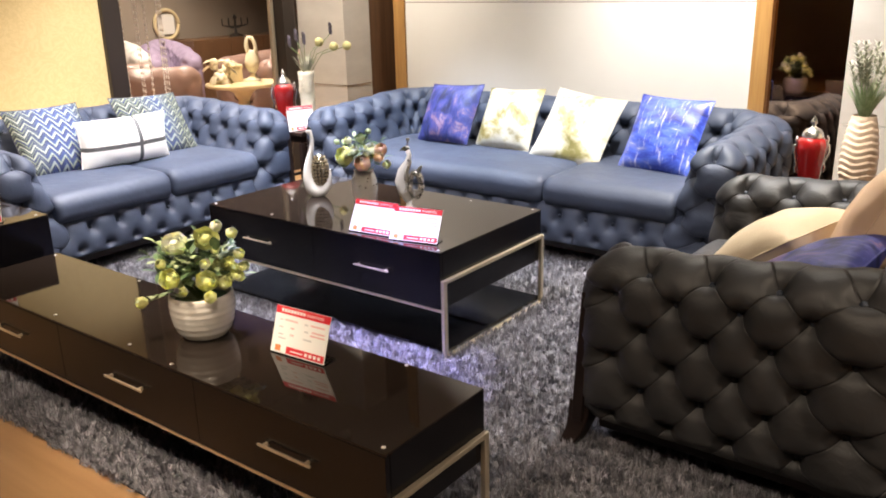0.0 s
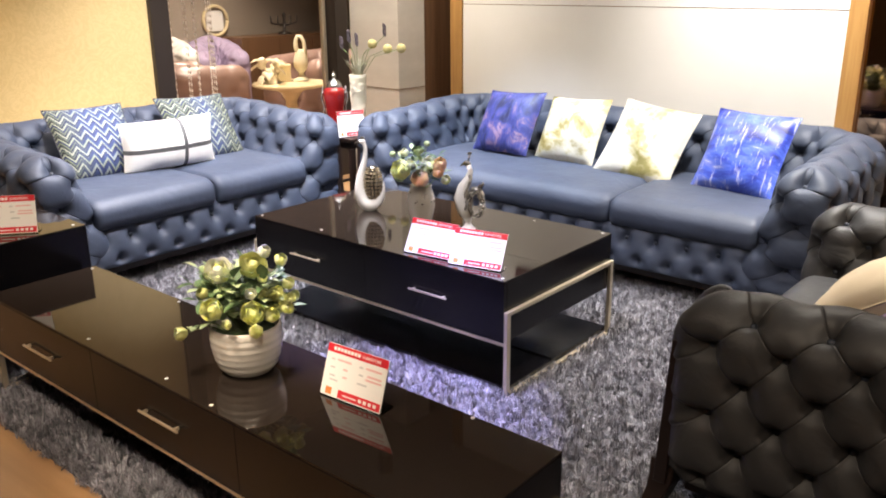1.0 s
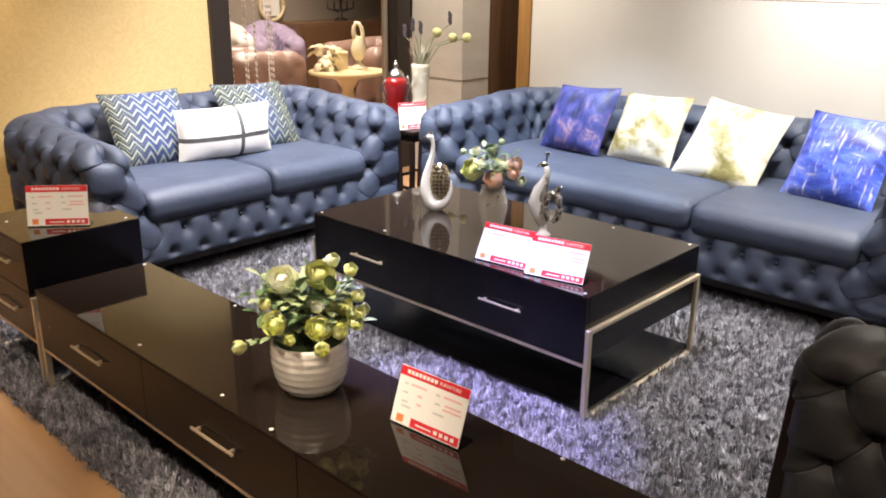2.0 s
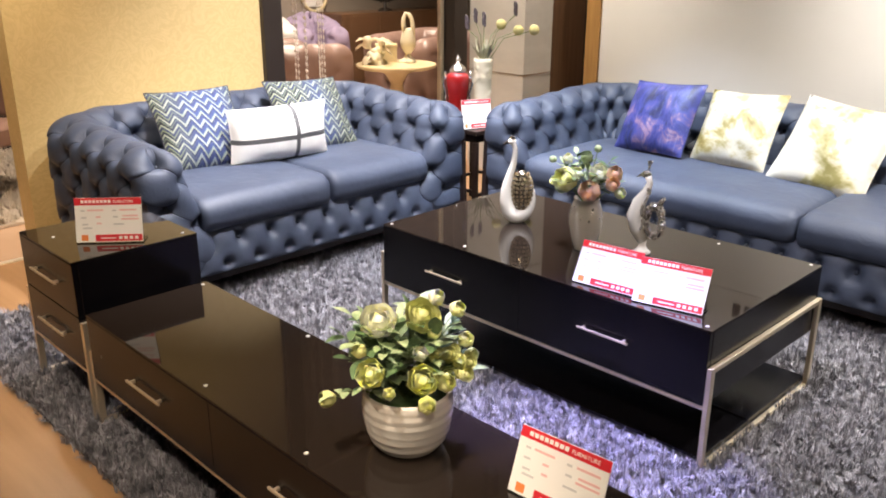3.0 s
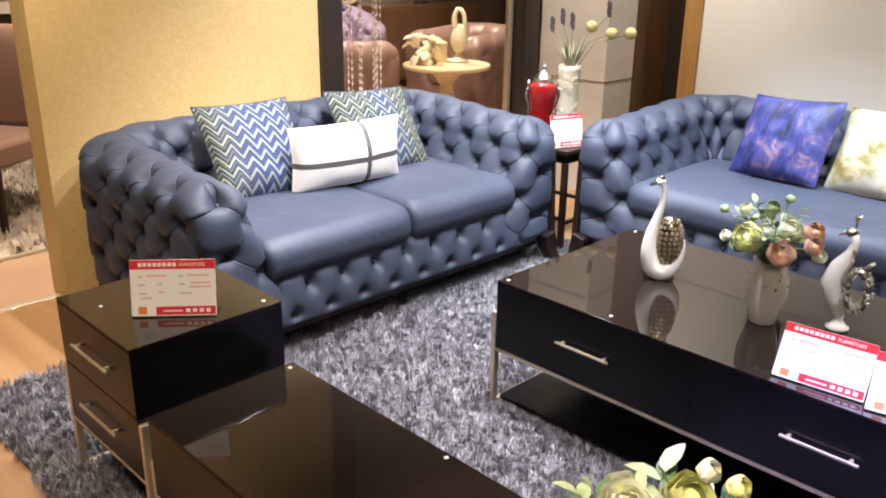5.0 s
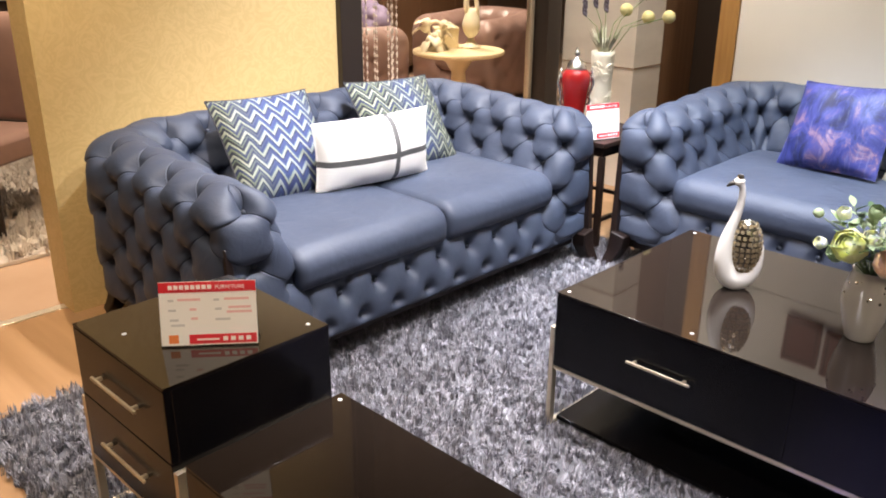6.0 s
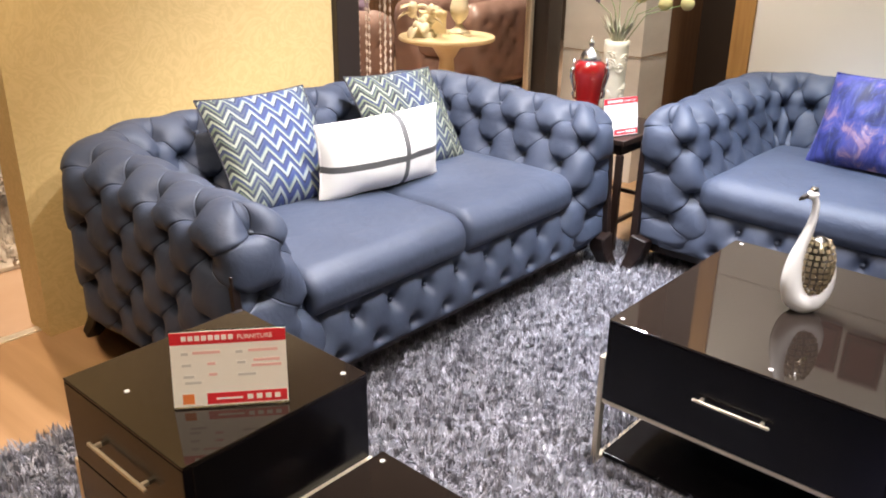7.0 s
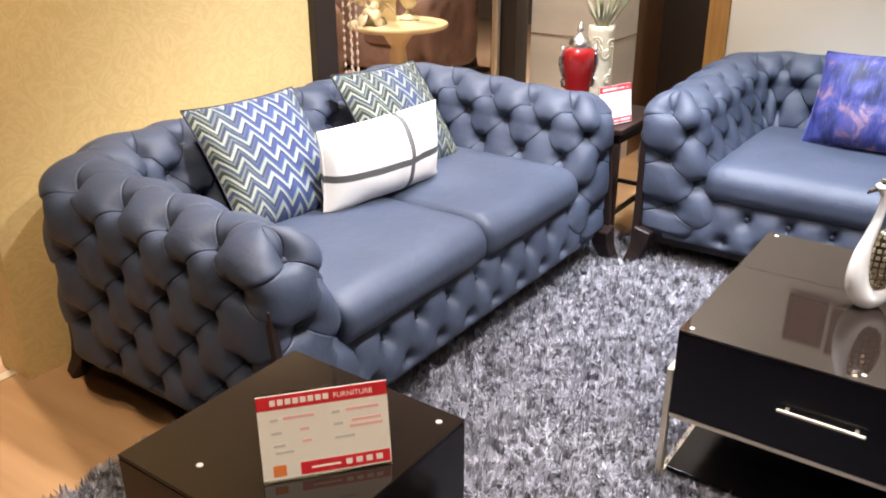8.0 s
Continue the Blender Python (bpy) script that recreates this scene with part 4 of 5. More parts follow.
def peacock(x, y, z, yaw):
    t = thing("peacock_ornament", pose(x, y, z, 0, 0, yaw), "silver and white peacock ornament with jewelled tail", "ornament")
    part("foot", add_lathe(bmesh.new(), [(0.030, 0), (0.032, 0.006), (0.020, 0.014), (0.012, 0.03), (0.014, 0.05)], 20), ceramic, t, smooth=True)
    bm = bmesh.new()
    pts = [(0.0, 0, 0.04), (-0.024, 0, 0.085), (-0.034, 0, 0.135), (-0.022, 0, 0.185), (0.0, 0, 0.225), (0.008, 0, 0.255), (0.0, 0, 0.278)]
    add_tube(bm, pts, [0.016, 0.026, 0.030, 0.024, 0.015, 0.011, 0.012], 14)
    body = part("body", bm, ceramic, t, smooth=True)
    bm = bmesh.new()
    add_ball(bm, (-0.006, 0, 0.284), 0.015, (1.2, 0.85, 0.9), 12, 8)
    add_tube(bm, [(-0.018, 0, 0.284), (-0.038, 0, 0.272)], [0.007, 0.001], 8)
    head = part("head", bm, silver_ornate, t, "silver head", smooth=True)
    bm = bmesh.new()
    for a in (-0.25, 0.0, 0.25):
        add_tube(bm, [(0.0, 0, 0.295), (0.004 + 0.02 * a, 0.01 * a, 0.325)], [0.0015, 0.0015], 5)
        add_ball(bm, (0.004 + 0.02 * a, 0.01 * a, 0.328), 0.005, u=8, v=6)
    part("crest", bm, silver_ornate, head, "silver crest", smooth=True)
    bm = bmesh.new()
    loop = [(0.032 + 0.028 * math.cos(a), 0, 0.118 + 0.055 * math.sin(a)) for a in [2 * math.pi * i / 28 for i in range(29)]]
    add_tube(bm, loop, 0.013, 12)
    add_tube(bm, [(0.040, 0, 0.17), (0.056, 0, 0.195), (0.064, 0, 0.205)], [0.012, 0.009, 0.006], 8)
    tail = part("tail", bm, silver_ornate, t, "pierced silver tail", smooth=True)
    bm = bmesh.new()
    rng = random.Random(8)
    for i in range(150):
        a = rng.uniform(0, 2 * math.pi)
        b = rng.uniform(0, 2 * math.pi)
        r = 1 + 0.46 * math.cos(b)
        add_ball(bm, (0.032 + 0.028 * r * math.cos(a), 0.013 * math.sin(b), 0.118 + 0.055 * (1 + 0.24 * math.cos(b)) * math.sin(a)), 0.0044, u=6, v=4)
    for i in range(44):
        f = i / 43
        add_ball(bm, (0.006 * math.sin(9 * f) - 0.012 + 0.016 * f, rng.choice((-1, 1)) * (0.030 - 0.016 * f), 0.085 + 0.15 * f), 0.0062, u=6, v=4)
    jewels = part("inlay", bm, tile_silver, tail, "small dark glass jewels")
    jewels["kind"] = "stuff"
    return t


peacock(-2.565, 2.985, 0.461, 25.0)


# ---- flowers ----
def add_leaf(bm, base, way, length, width, up=Vector((0, 0, 1)), curl=0.25):
    way = Vector(way).normalized()
    side = way.cross(up)
    side = side.normalized() if side.length > 1e-4 else Vector((1, 0, 0))
    nrm = side.cross(way)
    base = Vector(base)
    rows = []
    for f, w in ((0, 0.15), (0.3, 0.9), (0.6, 1.0), (0.85, 0.55), (1.0, 0.04)):
        c = base + way * length * f - nrm * curl * length * f * f
        rows.append((bm.verts.new(c - side * width * w / 2 + nrm * width * 0.12 * w), bm.verts.new(c), bm.verts.new(c + side * width * w / 2 + nrm * width * 0.12 * w)))
    for a, b in zip(rows, rows[1:]):
        bm.faces.new((a[0], a[1], b[1], b[0]))
        bm.faces.new((a[1], a[2], b[2], b[1]))


def add_bloom(bm, centre, way, r, layers=4, rng=random, wide=0.45):
    """A ranunculus-like bloom: cupped petals in rings round a bud."""
    way = Vector(way).normalized()
    q = way.to_track_quat("Z", "Y")
    add_ball(bm, Vector(centre), r * 0.5, (1, 1, 0.9), 10, 8, q.to_matrix().to_4x4())
    for k in range(layers):
        f = (k + 1) / layers
        ring, n = r * (0.42 + 0.58 * f), 3 + k
        opening = 0.30 + wide * f
        for i in range(n):
            a = 2 * math.pi * (i + 0.45 * k) / n + rng.uniform(-0.15, 0.15)
            rows = []
            for g, w in ((0.0, 0.4), (0.35, 0.95), (0.7, 1.05), (0.92, 0.75), (1.0, 0.35)):
                th = 2.5 + (opening - 2.5) * g
                rad = ring * (1 + 0.16 * g * g * f + rng.uniform(-0.05, 0.05))
                row = []
                for sgn in (-1, 0, 1):
                    aa = a + sgn * w * 1.7 * math.pi / n
                    rr = rad * (1 + 0.07 * (1 - abs(sgn)))
                    row.append(bm.verts.new(Vector(centre) + q @ Vector((rr * math.sin(th) * math.cos(aa), rr * math.sin(th) * math.sin(aa), rr * 0.9 * math.cos(th)))))
                rows.append(row)
            for p, s in zip(rows, rows[1:]):
                bm.faces.new((p[0], p[1], s[1], s[0]))
                bm.faces.new((p[1], p[2], s[2], s[1]))


def bouquet(parent, mouth, heads, sprigs, seed, leaf_len, face=Vector((0.3, -1.0, 0.0))):
    """Blooms and buds on stems out of a mouth, each a part of its own, with leafy sprigs between them; face is the way the blooms turn."""
    rng = random.Random(seed)
    stems = bmesh.new()
    root = Vector(mouth) - Vector((0, 0, 0.03))
    for (x, y, z), r, mat, layers, wide in heads:
        c = Vector((x, y, z))
        way = (c - root).normalized()
        way = (way + 0.75 * face + Vector((rng.uniform(-0.25, 0.25), rng.uniform(-0.2, 0.2), 0.15))).normalized()
        mid = root.lerp(c, 0.6) + Vector((0, 0, 0.025))
        add_tube(stems, [root, mid, c - way * r * 0.8], [0.002, 0.0017, 0.0014], 5)
        bm = bmesh.new()
        if layers:
            add_bloom(bm, c, way, r, layers, rng, wide)
        else:
            add_ball(bm, c, r, (1, 1, 0.92), 10, 8)
        part("bloom" if layers > 2 else "bud", bm, mat, parent, smooth=True)
        cup = bmesh.new()
        for i in range(4):
            a = 2 * math.pi * i / 4 + 0.4
            add_leaf(cup, c - way * r * 0.95, way + 0.9 * Vector((math.cos(a), math.sin(a), 0)), r * 0.9, r * 0.6, way)
        part("calyx", cup, leaf_pale, parent, smooth=True)
    pale, dark = bmesh.new(), bmesh.new()
    for tip, count, size in sprigs:
        tip = Vector(tip)
        mid = root.lerp(tip, 0.55) + Vector((0, 0, 0.03))
        add_tube(stems, [root, mid, tip], [0.0018, 0.0014, 0.0010], 5)
        for i in range(count):
            g = 0.35 + 0.65 * (i + 1) / count
            p = root.lerp(mid, g / 0.55) if g < 0.55 else mid.lerp(tip, (g - 0.55) / 0.45)
            along = (tip - mid).normalized()
            a = 2.4 * i + rng.uniform(-0.4, 0.4)
            out = Vector((math.cos(a), math.sin(a), rng.uniform(-0.1, 0.5)))
            ln = leaf_len * size * rng.uniform(0.7, 1.25) * (1.15 - 0.4 * g)
            add_leaf(dark if rng.random() < 0.45 else pale, p, along * (0.5 if i < count - 1 else 2.0) + out, ln, ln * rng.uniform(0.42, 0.6), curl=rng.uniform(0.05, 0.4))
    part("stem", stems, stem_green, parent, smooth=True)
    for mat, bm in ((leaf_dark, dark), (leaf_pale, pale)):
        part("foliage", bm, mat, parent, smooth=True)["kind"] = "stuff"


# white ribbed pot on the long cabinet
pot = thing("flower_pot", pose(-2.313, 1.630, 0.395), "white ribbed ceramic pot with yellow-green artificial ranunculus", "plant")
prof = [(0.062, 0.0), (0.072, 0.004), (0.085, 0.02), (0.096, 0.05), (0.102, 0.085), (0.103, 0.115), (0.100, 0.142), (0.096, 0.146), (0.092, 0.140), (0.09, 0.10)]
fine = []
for (r0, z0), (r1, z1) in zip(prof, prof[1:]):
    for f in [i / 5 for i in range(5)]:
        r, z = r0 + (r1 - r0) * f, z0 + (z1 - z0) * f
        fine.append((r + (0.0010 * math.sin(z * 2 * math.pi / 0.021) if 0.01 < z < 0.138 and len(fine) < 32 else 0), z))
fine.append(prof[-1])
part("pot", add_lathe(bmesh.new(), fine, 48), ceramic, pot, "white ribbed pot", smooth=True)
part("soil", add_lathe(bmesh.new(), [(0.089, 0.118), (0.05, 0.124), (0.0, 0.126)], 24), leaf_dark, pot, "dark moss filling")
RIGHT, NEAR = Vector((0.62, 0.78, 0.0)), Vector((0.78, -0.62, 0.0))


def spot(right, near, up):
    """A place in the bouquet: along the cabinet's diagonal, out from it, and up."""
    return tuple(RIGHT * right + NEAR * near + Vector((0, 0, 0.135 + 0.9 * (up - 0.135))))


heads = [(spot(-0.083, 0.075, 0.228), 0.029, petal_yellow, 4, 0.8), (spot(0.026, 0.090, 0.212), 0.031, petal_yellow, 4, 0.8), (spot(0.032, 0.122, 0.168), 0.019, petal_yellow, 4, 0.4),
         (spot(-0.046, 0.100, 0.188), 0.014, petal_yellow, 3, 0.4), (spot(0.078, 0.075, 0.195), 0.020, petal_yellow, 4, 0.4), (spot(-0.105, 0.05, 0.275), 0.016, petal_pale, 3, 0.3),
         (spot(0.034, 0.0, 0.335), 0.036, petal_pale, 4, 0.95), (spot(-0.062, 0.0, 0.325), 0.036, petal_cream, 4, 1.0), (spot(0.067, -0.02, 0.372), 0.018, petal_cream, 3, 0.2),
         (spot(0.112, -0.01, 0.345), 0.018, petal_yellow, 3, 0.3), (spot(0.058, 0.02, 0.300), 0.015, petal_yellow, 3, 0.3), (spot(0.024, 0.055, 0.262), 0.016, petal_cream, 3, 0.7),
         (spot(0.128, 0.01, 0.272), 0.018, petal_yellow, 3, 0.4), (spot(0.142, 0.0, 0.225), 0.016, petal_pale, 3, 0.4), (spot(-0.178, 0.02, 0.135), 0.019, petal_pale, 3, 0.3),
         (spot(-0.03, -0.10, 0.27), 0.032, petal_cream, 4, 0.6), (spot(0.06, -0.11, 0.24), 0.030, petal_yellow, 5, 0.45), (spot(-0.10, -0.08, 0.23), 0.026, petal_pale, 4, 0.4)]
rng = random.Random(31)
for i in range(24):
    a, b = rng.uniform(0, 2 * math.pi), rng.random() ** 0.5
    heads.append((spot(0.092 + 0.046 * b * math.cos(a), 0.045 + 0.03 * rng.uniform(-1, 1), 0.236 + 0.042 * b * math.sin(a)), rng.uniform(0.010, 0.016), rng.choice((petal_pale, petal_pale, petal_yellow)), 2, 0.7))
sprigs = [(spot(-0.165, 0.03, 0.150), 8, 0.9), (spot(-0.145, 0.0, 0.295), 9, 1.0), (spot(-0.120, -0.04, 0.325), 8, 0.9), (spot(-0.125, 0.03, 0.245), 8, 1.0), (spot(-0.02, 0.03, 0.315), 9, 1.2),
          (spot(0.0, 0.06, 0.275), 9, 1.2), (spot(0.060, 0.03, 0.295), 8, 1.3), (spot(0.010, -0.02, 0.340), 8, 1.2), (spot(0.105, -0.03, 0.300), 8, 1.1), (spot(0.085, 0.03, 0.315), 6, 1.0),
          (spot(-0.045, 0.07, 0.235), 8, 1.0), (spot(0.045, 0.085, 0.225), 7, 0.9), (spot(-0.09, -0.07, 0.300), 9, 1.1), (spot(0.03, -0.10, 0.310), 9, 1.2), (spot(0.10, -0.08, 0.255), 8, 1.1),
          (spot(-0.03, -0.12, 0.245), 8, 1.1), (spot(-0.11, -0.10, 0.205), 8, 1.0), (spot(0.13, 0.04, 0.205), 7, 0.9), (spot(-0.065, 0.02, 0.285), 8, 1.2)]
for i in range(16):
    a = 2.4 * i
    sprigs.append((spot(0.10 * math.cos(a), 0.07 * math.sin(a), 0.20 + 0.10 * rng.random()), 7, 1.0))
bouquet(pot, (0, 0, 0.135), heads, sprigs, 5, 0.056, NEAR)

# cream vase with posy on the coffee table
vase = thing("flower_vase", pose(-2.735, 2.875, 0.46), "pearl-white tapering vase with artificial posy on black table", "vase")
part("vase", add_lathe(bmesh.new(), [(0.034, 0), (0.037, 0.004), (0.050, 0.05), (0.060, 0.10), (0.058, 0.14), (0.048, 0.172), (0.044, 0.184), (0.047, 0.190), (0.041, 0.188), (0.04, 0.16)], 36), ceramic, vase, "pearl-white vase", smooth=True)
bm = bmesh.new()
rng = random.Random(4)
for i in range(34):
    a, zz = rng.uniform(0, 2 * math.pi), rng.uniform(0.115, 0.168)
    r = 0.060 - 0.013 * max(0, (zz - 0.115) / 0.053)
    add_ball(bm, (r * math.cos(a), r * math.sin(a), zz), rng.uniform(0.003, 0.006), u=6, v=4)
part("relief", bm, silver_ornate, vase, "embossed silver relief")["kind"] = "stuff"
heads = [((-0.040, -0.075, 0.260), 0.040, petal_yellow, 5), ((0.050, -0.060, 0.235), 0.036, petal_peach, 5), ((0.10, 0.01, 0.290), 0.027, petal_peach, 4), ((0.03, 0.02, 0.275), 0.034, petal_cream, 4),
         ((-0.15, -0.01, 0.305), 0.014, leaf_pale, 0), ((-0.09, 0.0, 0.315), 0.018, petal_cream, 3), ((-0.02, 0.01, 0.330), 0.020, leaf_pale, 3), ((0.02, 0.02, 0.365), 0.014, leaf_pale, 0),
         ((-0.125, -0.03, 0.235), 0.016, petal_cream, 3), ((0.12, -0.03, 0.265), 0.024, petal_peach, 3), ((0.12, 0.02, 0.225), 0.020, petal_cream, 3), ((-0.075, -0.045, 0.225), 0.024, leaf_pale, 3),
         ((0.0, -0.06, 0.285), 0.022, petal_cream, 3)]
heads = [(c, r, mat, k, 0.5) for c, r, mat, k in heads]
rng = random.Random(9)
sprigs = [((0.12 * math.cos(2.4 * i) * (0.5 + 0.5 * rng.random()), 0.10 * math.sin(2.4 * i), 0.235 + 0.10 * rng.random()), 7, 1.0) for i in range(13)]
bouquet(vase, (0, 0, 0.19), heads, sprigs, 9, 0.046)


# ---- corner tables with vases ----
def corner_table(x, y, label, high=0.528):
    t = thing("corner_table", pose(x, y, 0), label, "side table", "corner tables")
    s, h = 0.22, high
    part("tabletop", box(-s, s, -s, s, h - 0.023, h, 0.004), dark_wood, t, "dark square top")
    part("apron", box(-s + 0.02, s - 0.02, -s + 0.02, s - 0.02, h - 0.07, h - 0.023, 0.003), dark_wood, t)
    for sx in (-1, 1):
        for sy in (-1, 1):
            part("leg", box(sx * (s - 0.03) - 0.014, sx * (s - 0.03) + 0.014, sy * (s - 0.03) - 0.014, sy * (s - 0.03) + 0.014, 0.0, h - 0.07, 0.003), dark_wood, t)
    for sx in (-1, 1):
        part("stretcher", box(sx * (s - 0.03) - 0.008, sx * (s - 0.03) + 0.008, -s + 0.045, s - 0.045, 0.14, 0.158), dark_wood, t)
        part("stretcher", box(-s + 0.045, s - 0.045, sx * (s - 0.03) - 0.008, sx * (s - 0.03) + 0.008, 0.16, 0.178), dark_wood, t)
    return t


corner_table(-4.44, 4.115, "dark wooden square side table between the two blue sofas")
corner_table(-1.02, 4.30, "dark wooden square side table behind the charcoal armchair", 0.428)
price_card(-4.275, 3.962, 0.529, 70.0, 8.0, 0.18, 0.165)


def urn(x, y, z, yaw, label):
    """Red lidded urn with silver collar, lid and scroll handles."""
    t = thing("lidded_urn", pose(x, y, z, 0, 0, yaw), label, "urn", "lidded urns")
    part("body", add_lathe(bmesh.new(), [(0.046, 0.018), (0.047, 0.03), (0.052, 0.10), (0.062, 0.18), (0.070, 0.235), (0.069, 0.262), (0.060, 0.282), (0.046, 0.292)], 36), red_glass, t, "glossy red body", smooth=True)
    part("foot", add_lathe(bmesh.new(), [(0.054, 0.0), (0.056, 0.008), (0.048, 0.02)], 28), silver_ornate, t, "silver foot", smooth=True)
    lid = part("lid", add_lathe(bmesh.new(), [(0.045, 0.288), (0.049, 0.292), (0.048, 0.300), (0.044, 0.314), (0.034, 0.328), (0.016, 0.338), (0.009, 0.344), (0.008, 0.35)], 28), silver_ornate, t, "embossed silver lid", smooth=True)
    part("finial", add_lathe(bmesh.new(), [(0.006, 0.346), (0.012, 0.354), (0.015, 0.363), (0.011, 0.374), (0.005, 0.380), (0.006, 0.386), (0.0, 0.394)], 18), silver_ornate, lid, "silver finial", smooth=True)
    for s in (-1, 1):
        pts = [(s * 0.054, 0, 0.12), (s * 0.067, 0, 0.125), (s * 0.071, 0, 0.145), (s * 0.065, 0, 0.16), (s * 0.074, 0, 0.19), (s * 0.081, 0, 0.22), (s * 0.079, 0, 0.25), (s * 0.071, 0, 0.262), (s * 0.067, 0, 0.245), (s * 0.075, 0, 0.275), (s * 0.072, 0, 0.298)]
        part("handle", add_tube(bmesh.new(), pts, [0.005, 0.007, 0.008, 0.006, 0.007, 0.009, 0.009, 0.008, 0.006, 0.007, 0.004], 8), silver_ornate, t, "silver scroll handle", smooth=True)
    return t


urn(-4.50, 4.033, 0.528, 46.0, "red lidded urn with silver handles on the corner table")
urn(-1.165, 4.30, 0.428, 36.0, "red lidded urn with silver handles behind the armchair")

tall = thing("tall_vase", pose(-4.504, 4.253, 0.528), "cream swirl-embossed cylinder vase with dried stems and seed balls", "vase")
bm = bmesh.new()
add_lathe(bm, [(0.046, 0), (0.049, 0.004), (0.049, 0.12), (0.052, 0.25), (0.057, 0.33), (0.058, 0.352), (0.054, 0.354), (0.050, 0.30)], 48,
          ripple=lambda a, z: 0.0)
part("vase", bm, cream_ceramic, tall, "cream embossed cylinder", smooth=True)
bm = bmesh.new()
rng = random.Random(2)
for k in range(26):
    a, zz, turns = rng.uniform(0, 2 * math.pi), 0.03 + 0.29 * (k / 26), rng.uniform(1.2, 2.0)
    pts = []
    for i in range(18):
        f = i / 17
        r = 0.024 * (1 - f * 0.85)
        aa, h = a + r * math.cos(2 * math.pi * turns * f) / 0.05, zz + r * math.sin(2 * math.pi * turns * f)
        rr = 0.0495 + 0.008 * max(0, (h - 0.12) / 0.21)
        pts.append((rr * math.cos(aa), rr * math.sin(aa), max(0.006, h)))
    add_tube(bm, pts, 0.0042, 6)
part("swirl_relief", bm, cream_ceramic, tall, "raised swirls")["kind"] = "stuff"


def spray(parent, mouth, tips, kind_of):
    for i, tip in enumerate(tips):
        mid = (Vector(mouth) * 0.6 + Vector(tip) * 0.4) + Vector((0, 0, 0.05))
        part("stem", add_tube(bmesh.new(), [Vector(mouth) - Vector((0, 0, 0.06)), mid, Vector(tip)], 0.0025, 5), stem_green, parent, smooth=True)
        kind_of(tip, i)


def seed_head(tip, i):
    bm = bmesh.new()
    bmesh.ops.create_icosphere(bm, subdivisions=3, radius=0.031, matrix=Matrix.Translation(tip))
    for v in bm.verts:
        d = v.co - Vector(tip)
        v.co = Vector(tip) + d * (1 + 0.07 * noise.noise(v.co * 160))
    part("seed_ball", bm, seed_ball, tall, "dry yellow-green seed ball", smooth=True)


spray(tall, (0, 0, 0.352), [(0.05, 0.095, 0.545), (0.15, 0.135, 0.515), (0.24, 0.17, 0.52)], seed_head)


def lavender_head(tip, i):
    bm = bmesh.new()
    rng = random.Random(i)
    for k in range(16):
        z = 0.075 * k / 16
        a = 2.4 * k
        add_ball(bm, Vector(tip) + Vector((0.008 * math.cos(a), 0.008 * math.sin(a), z)), 0.0065, (1, 1, 1.4), 6, 5)
    part("lavender_spike", bm, lavender, tall, "dried purple lavender spike", smooth=True)


spray(tall, (0, 0, 0.352), [(-0.09, -0.05, 0.52), (-0.05, -0.02, 0.56), (-0.01, 0.01, 0.54), (0.12, 0.14, 0.60)], lavender_head)
bm = bmesh.new()
rng = random.Random(6)
for i in range(46):
    a = rng.uniform(0, 2 * math.pi)
    add_leaf(bm, (0.02 * math.cos(a), 0.02 * math.sin(a), 0.34), (0.5 * math.cos(a), 0.5 * math.sin(a), 1.0), rng.uniform(0.07, 0.16), 0.009, curl=0.1)
part("foliage", bm, grass_grey, tall)["kind"] = "stuff"

shell_vase = thing("ribbed_vase", pose(-0.955, 4.30, 0.428), "pearl vase with chevron ribs holding dried grass", "vase")
bm = bmesh.new()
N = 72
rings = []
for j in range(90):
    f = j / 89
    z = 0.41 * f
    r = 0.038 + 0.040 * math.sin(math.pi * (0.12 + 0.80 * f)) ** 1.0
    ring = []
    for i in range(N):
        a = 2 * math.pi * i / N
        zig = abs(((a * 4 / math.pi) % 2) - 1) * 0.016
        saw = ((z + zig) / 0.030) % 1.0
        rr = r + 0.006 * (saw if f < 0.97 else 0.5)
        ring.append(bm.verts.new((rr * math.cos(a), rr * math.sin(a), z)))
    rings.append(ring)
for p, q in zip(rings, rings[1:]):
    for i in range(N):
        bm.faces.new((p[i], p[(i + 1) % N], q[(i + 1) % N], q[i]))
part("vase", bm, shell_ceramic, shell_vase, "pearl body with chevron ribs", smooth=True)
bm = bmesh.new()
rng = random.Random(12)
for i in range(120):
    a, o = rng.uniform(0, 2 * math.pi), rng.uniform(0.1, 0.45)
    add_leaf(bm, (0.02 * math.cos(a), 0.02 * math.sin(a), 0.40), (o * math.cos(a), o * math.sin(a), 1.0), rng.uniform(0.10, 0.20), 0.007, curl=0.15)
part("grass", bm, leaf_pale, shell_vase)["kind"] = "stuff"
for i in range(16):
    a, o = rng.uniform(0, 2 * math.pi), rng.uniform(0.05, 0.42)
    ln = rng.uniform(0.20, 0.34)
    way = Vector((o * math.cos(a), o * math.sin(a), 1.0)).normalized()
    bm = bmesh.new()
    base = Vector((0, 0, 0.40))
    add_tube(bm, [base, base + way * ln], 0.0018, 4)
    for k in range(26):
        c = base + way * (ln - 0.10 + 0.10 * k / 26)
        aa = 2.4 * k
        add_leaf(bm, c, way + 0.7 * Vector((math.cos(aa), math.sin(aa), 0)), 0.030, 0.010)
    part("grass_plume", bm, grass_grey, shell_vase, "dried grass plume")


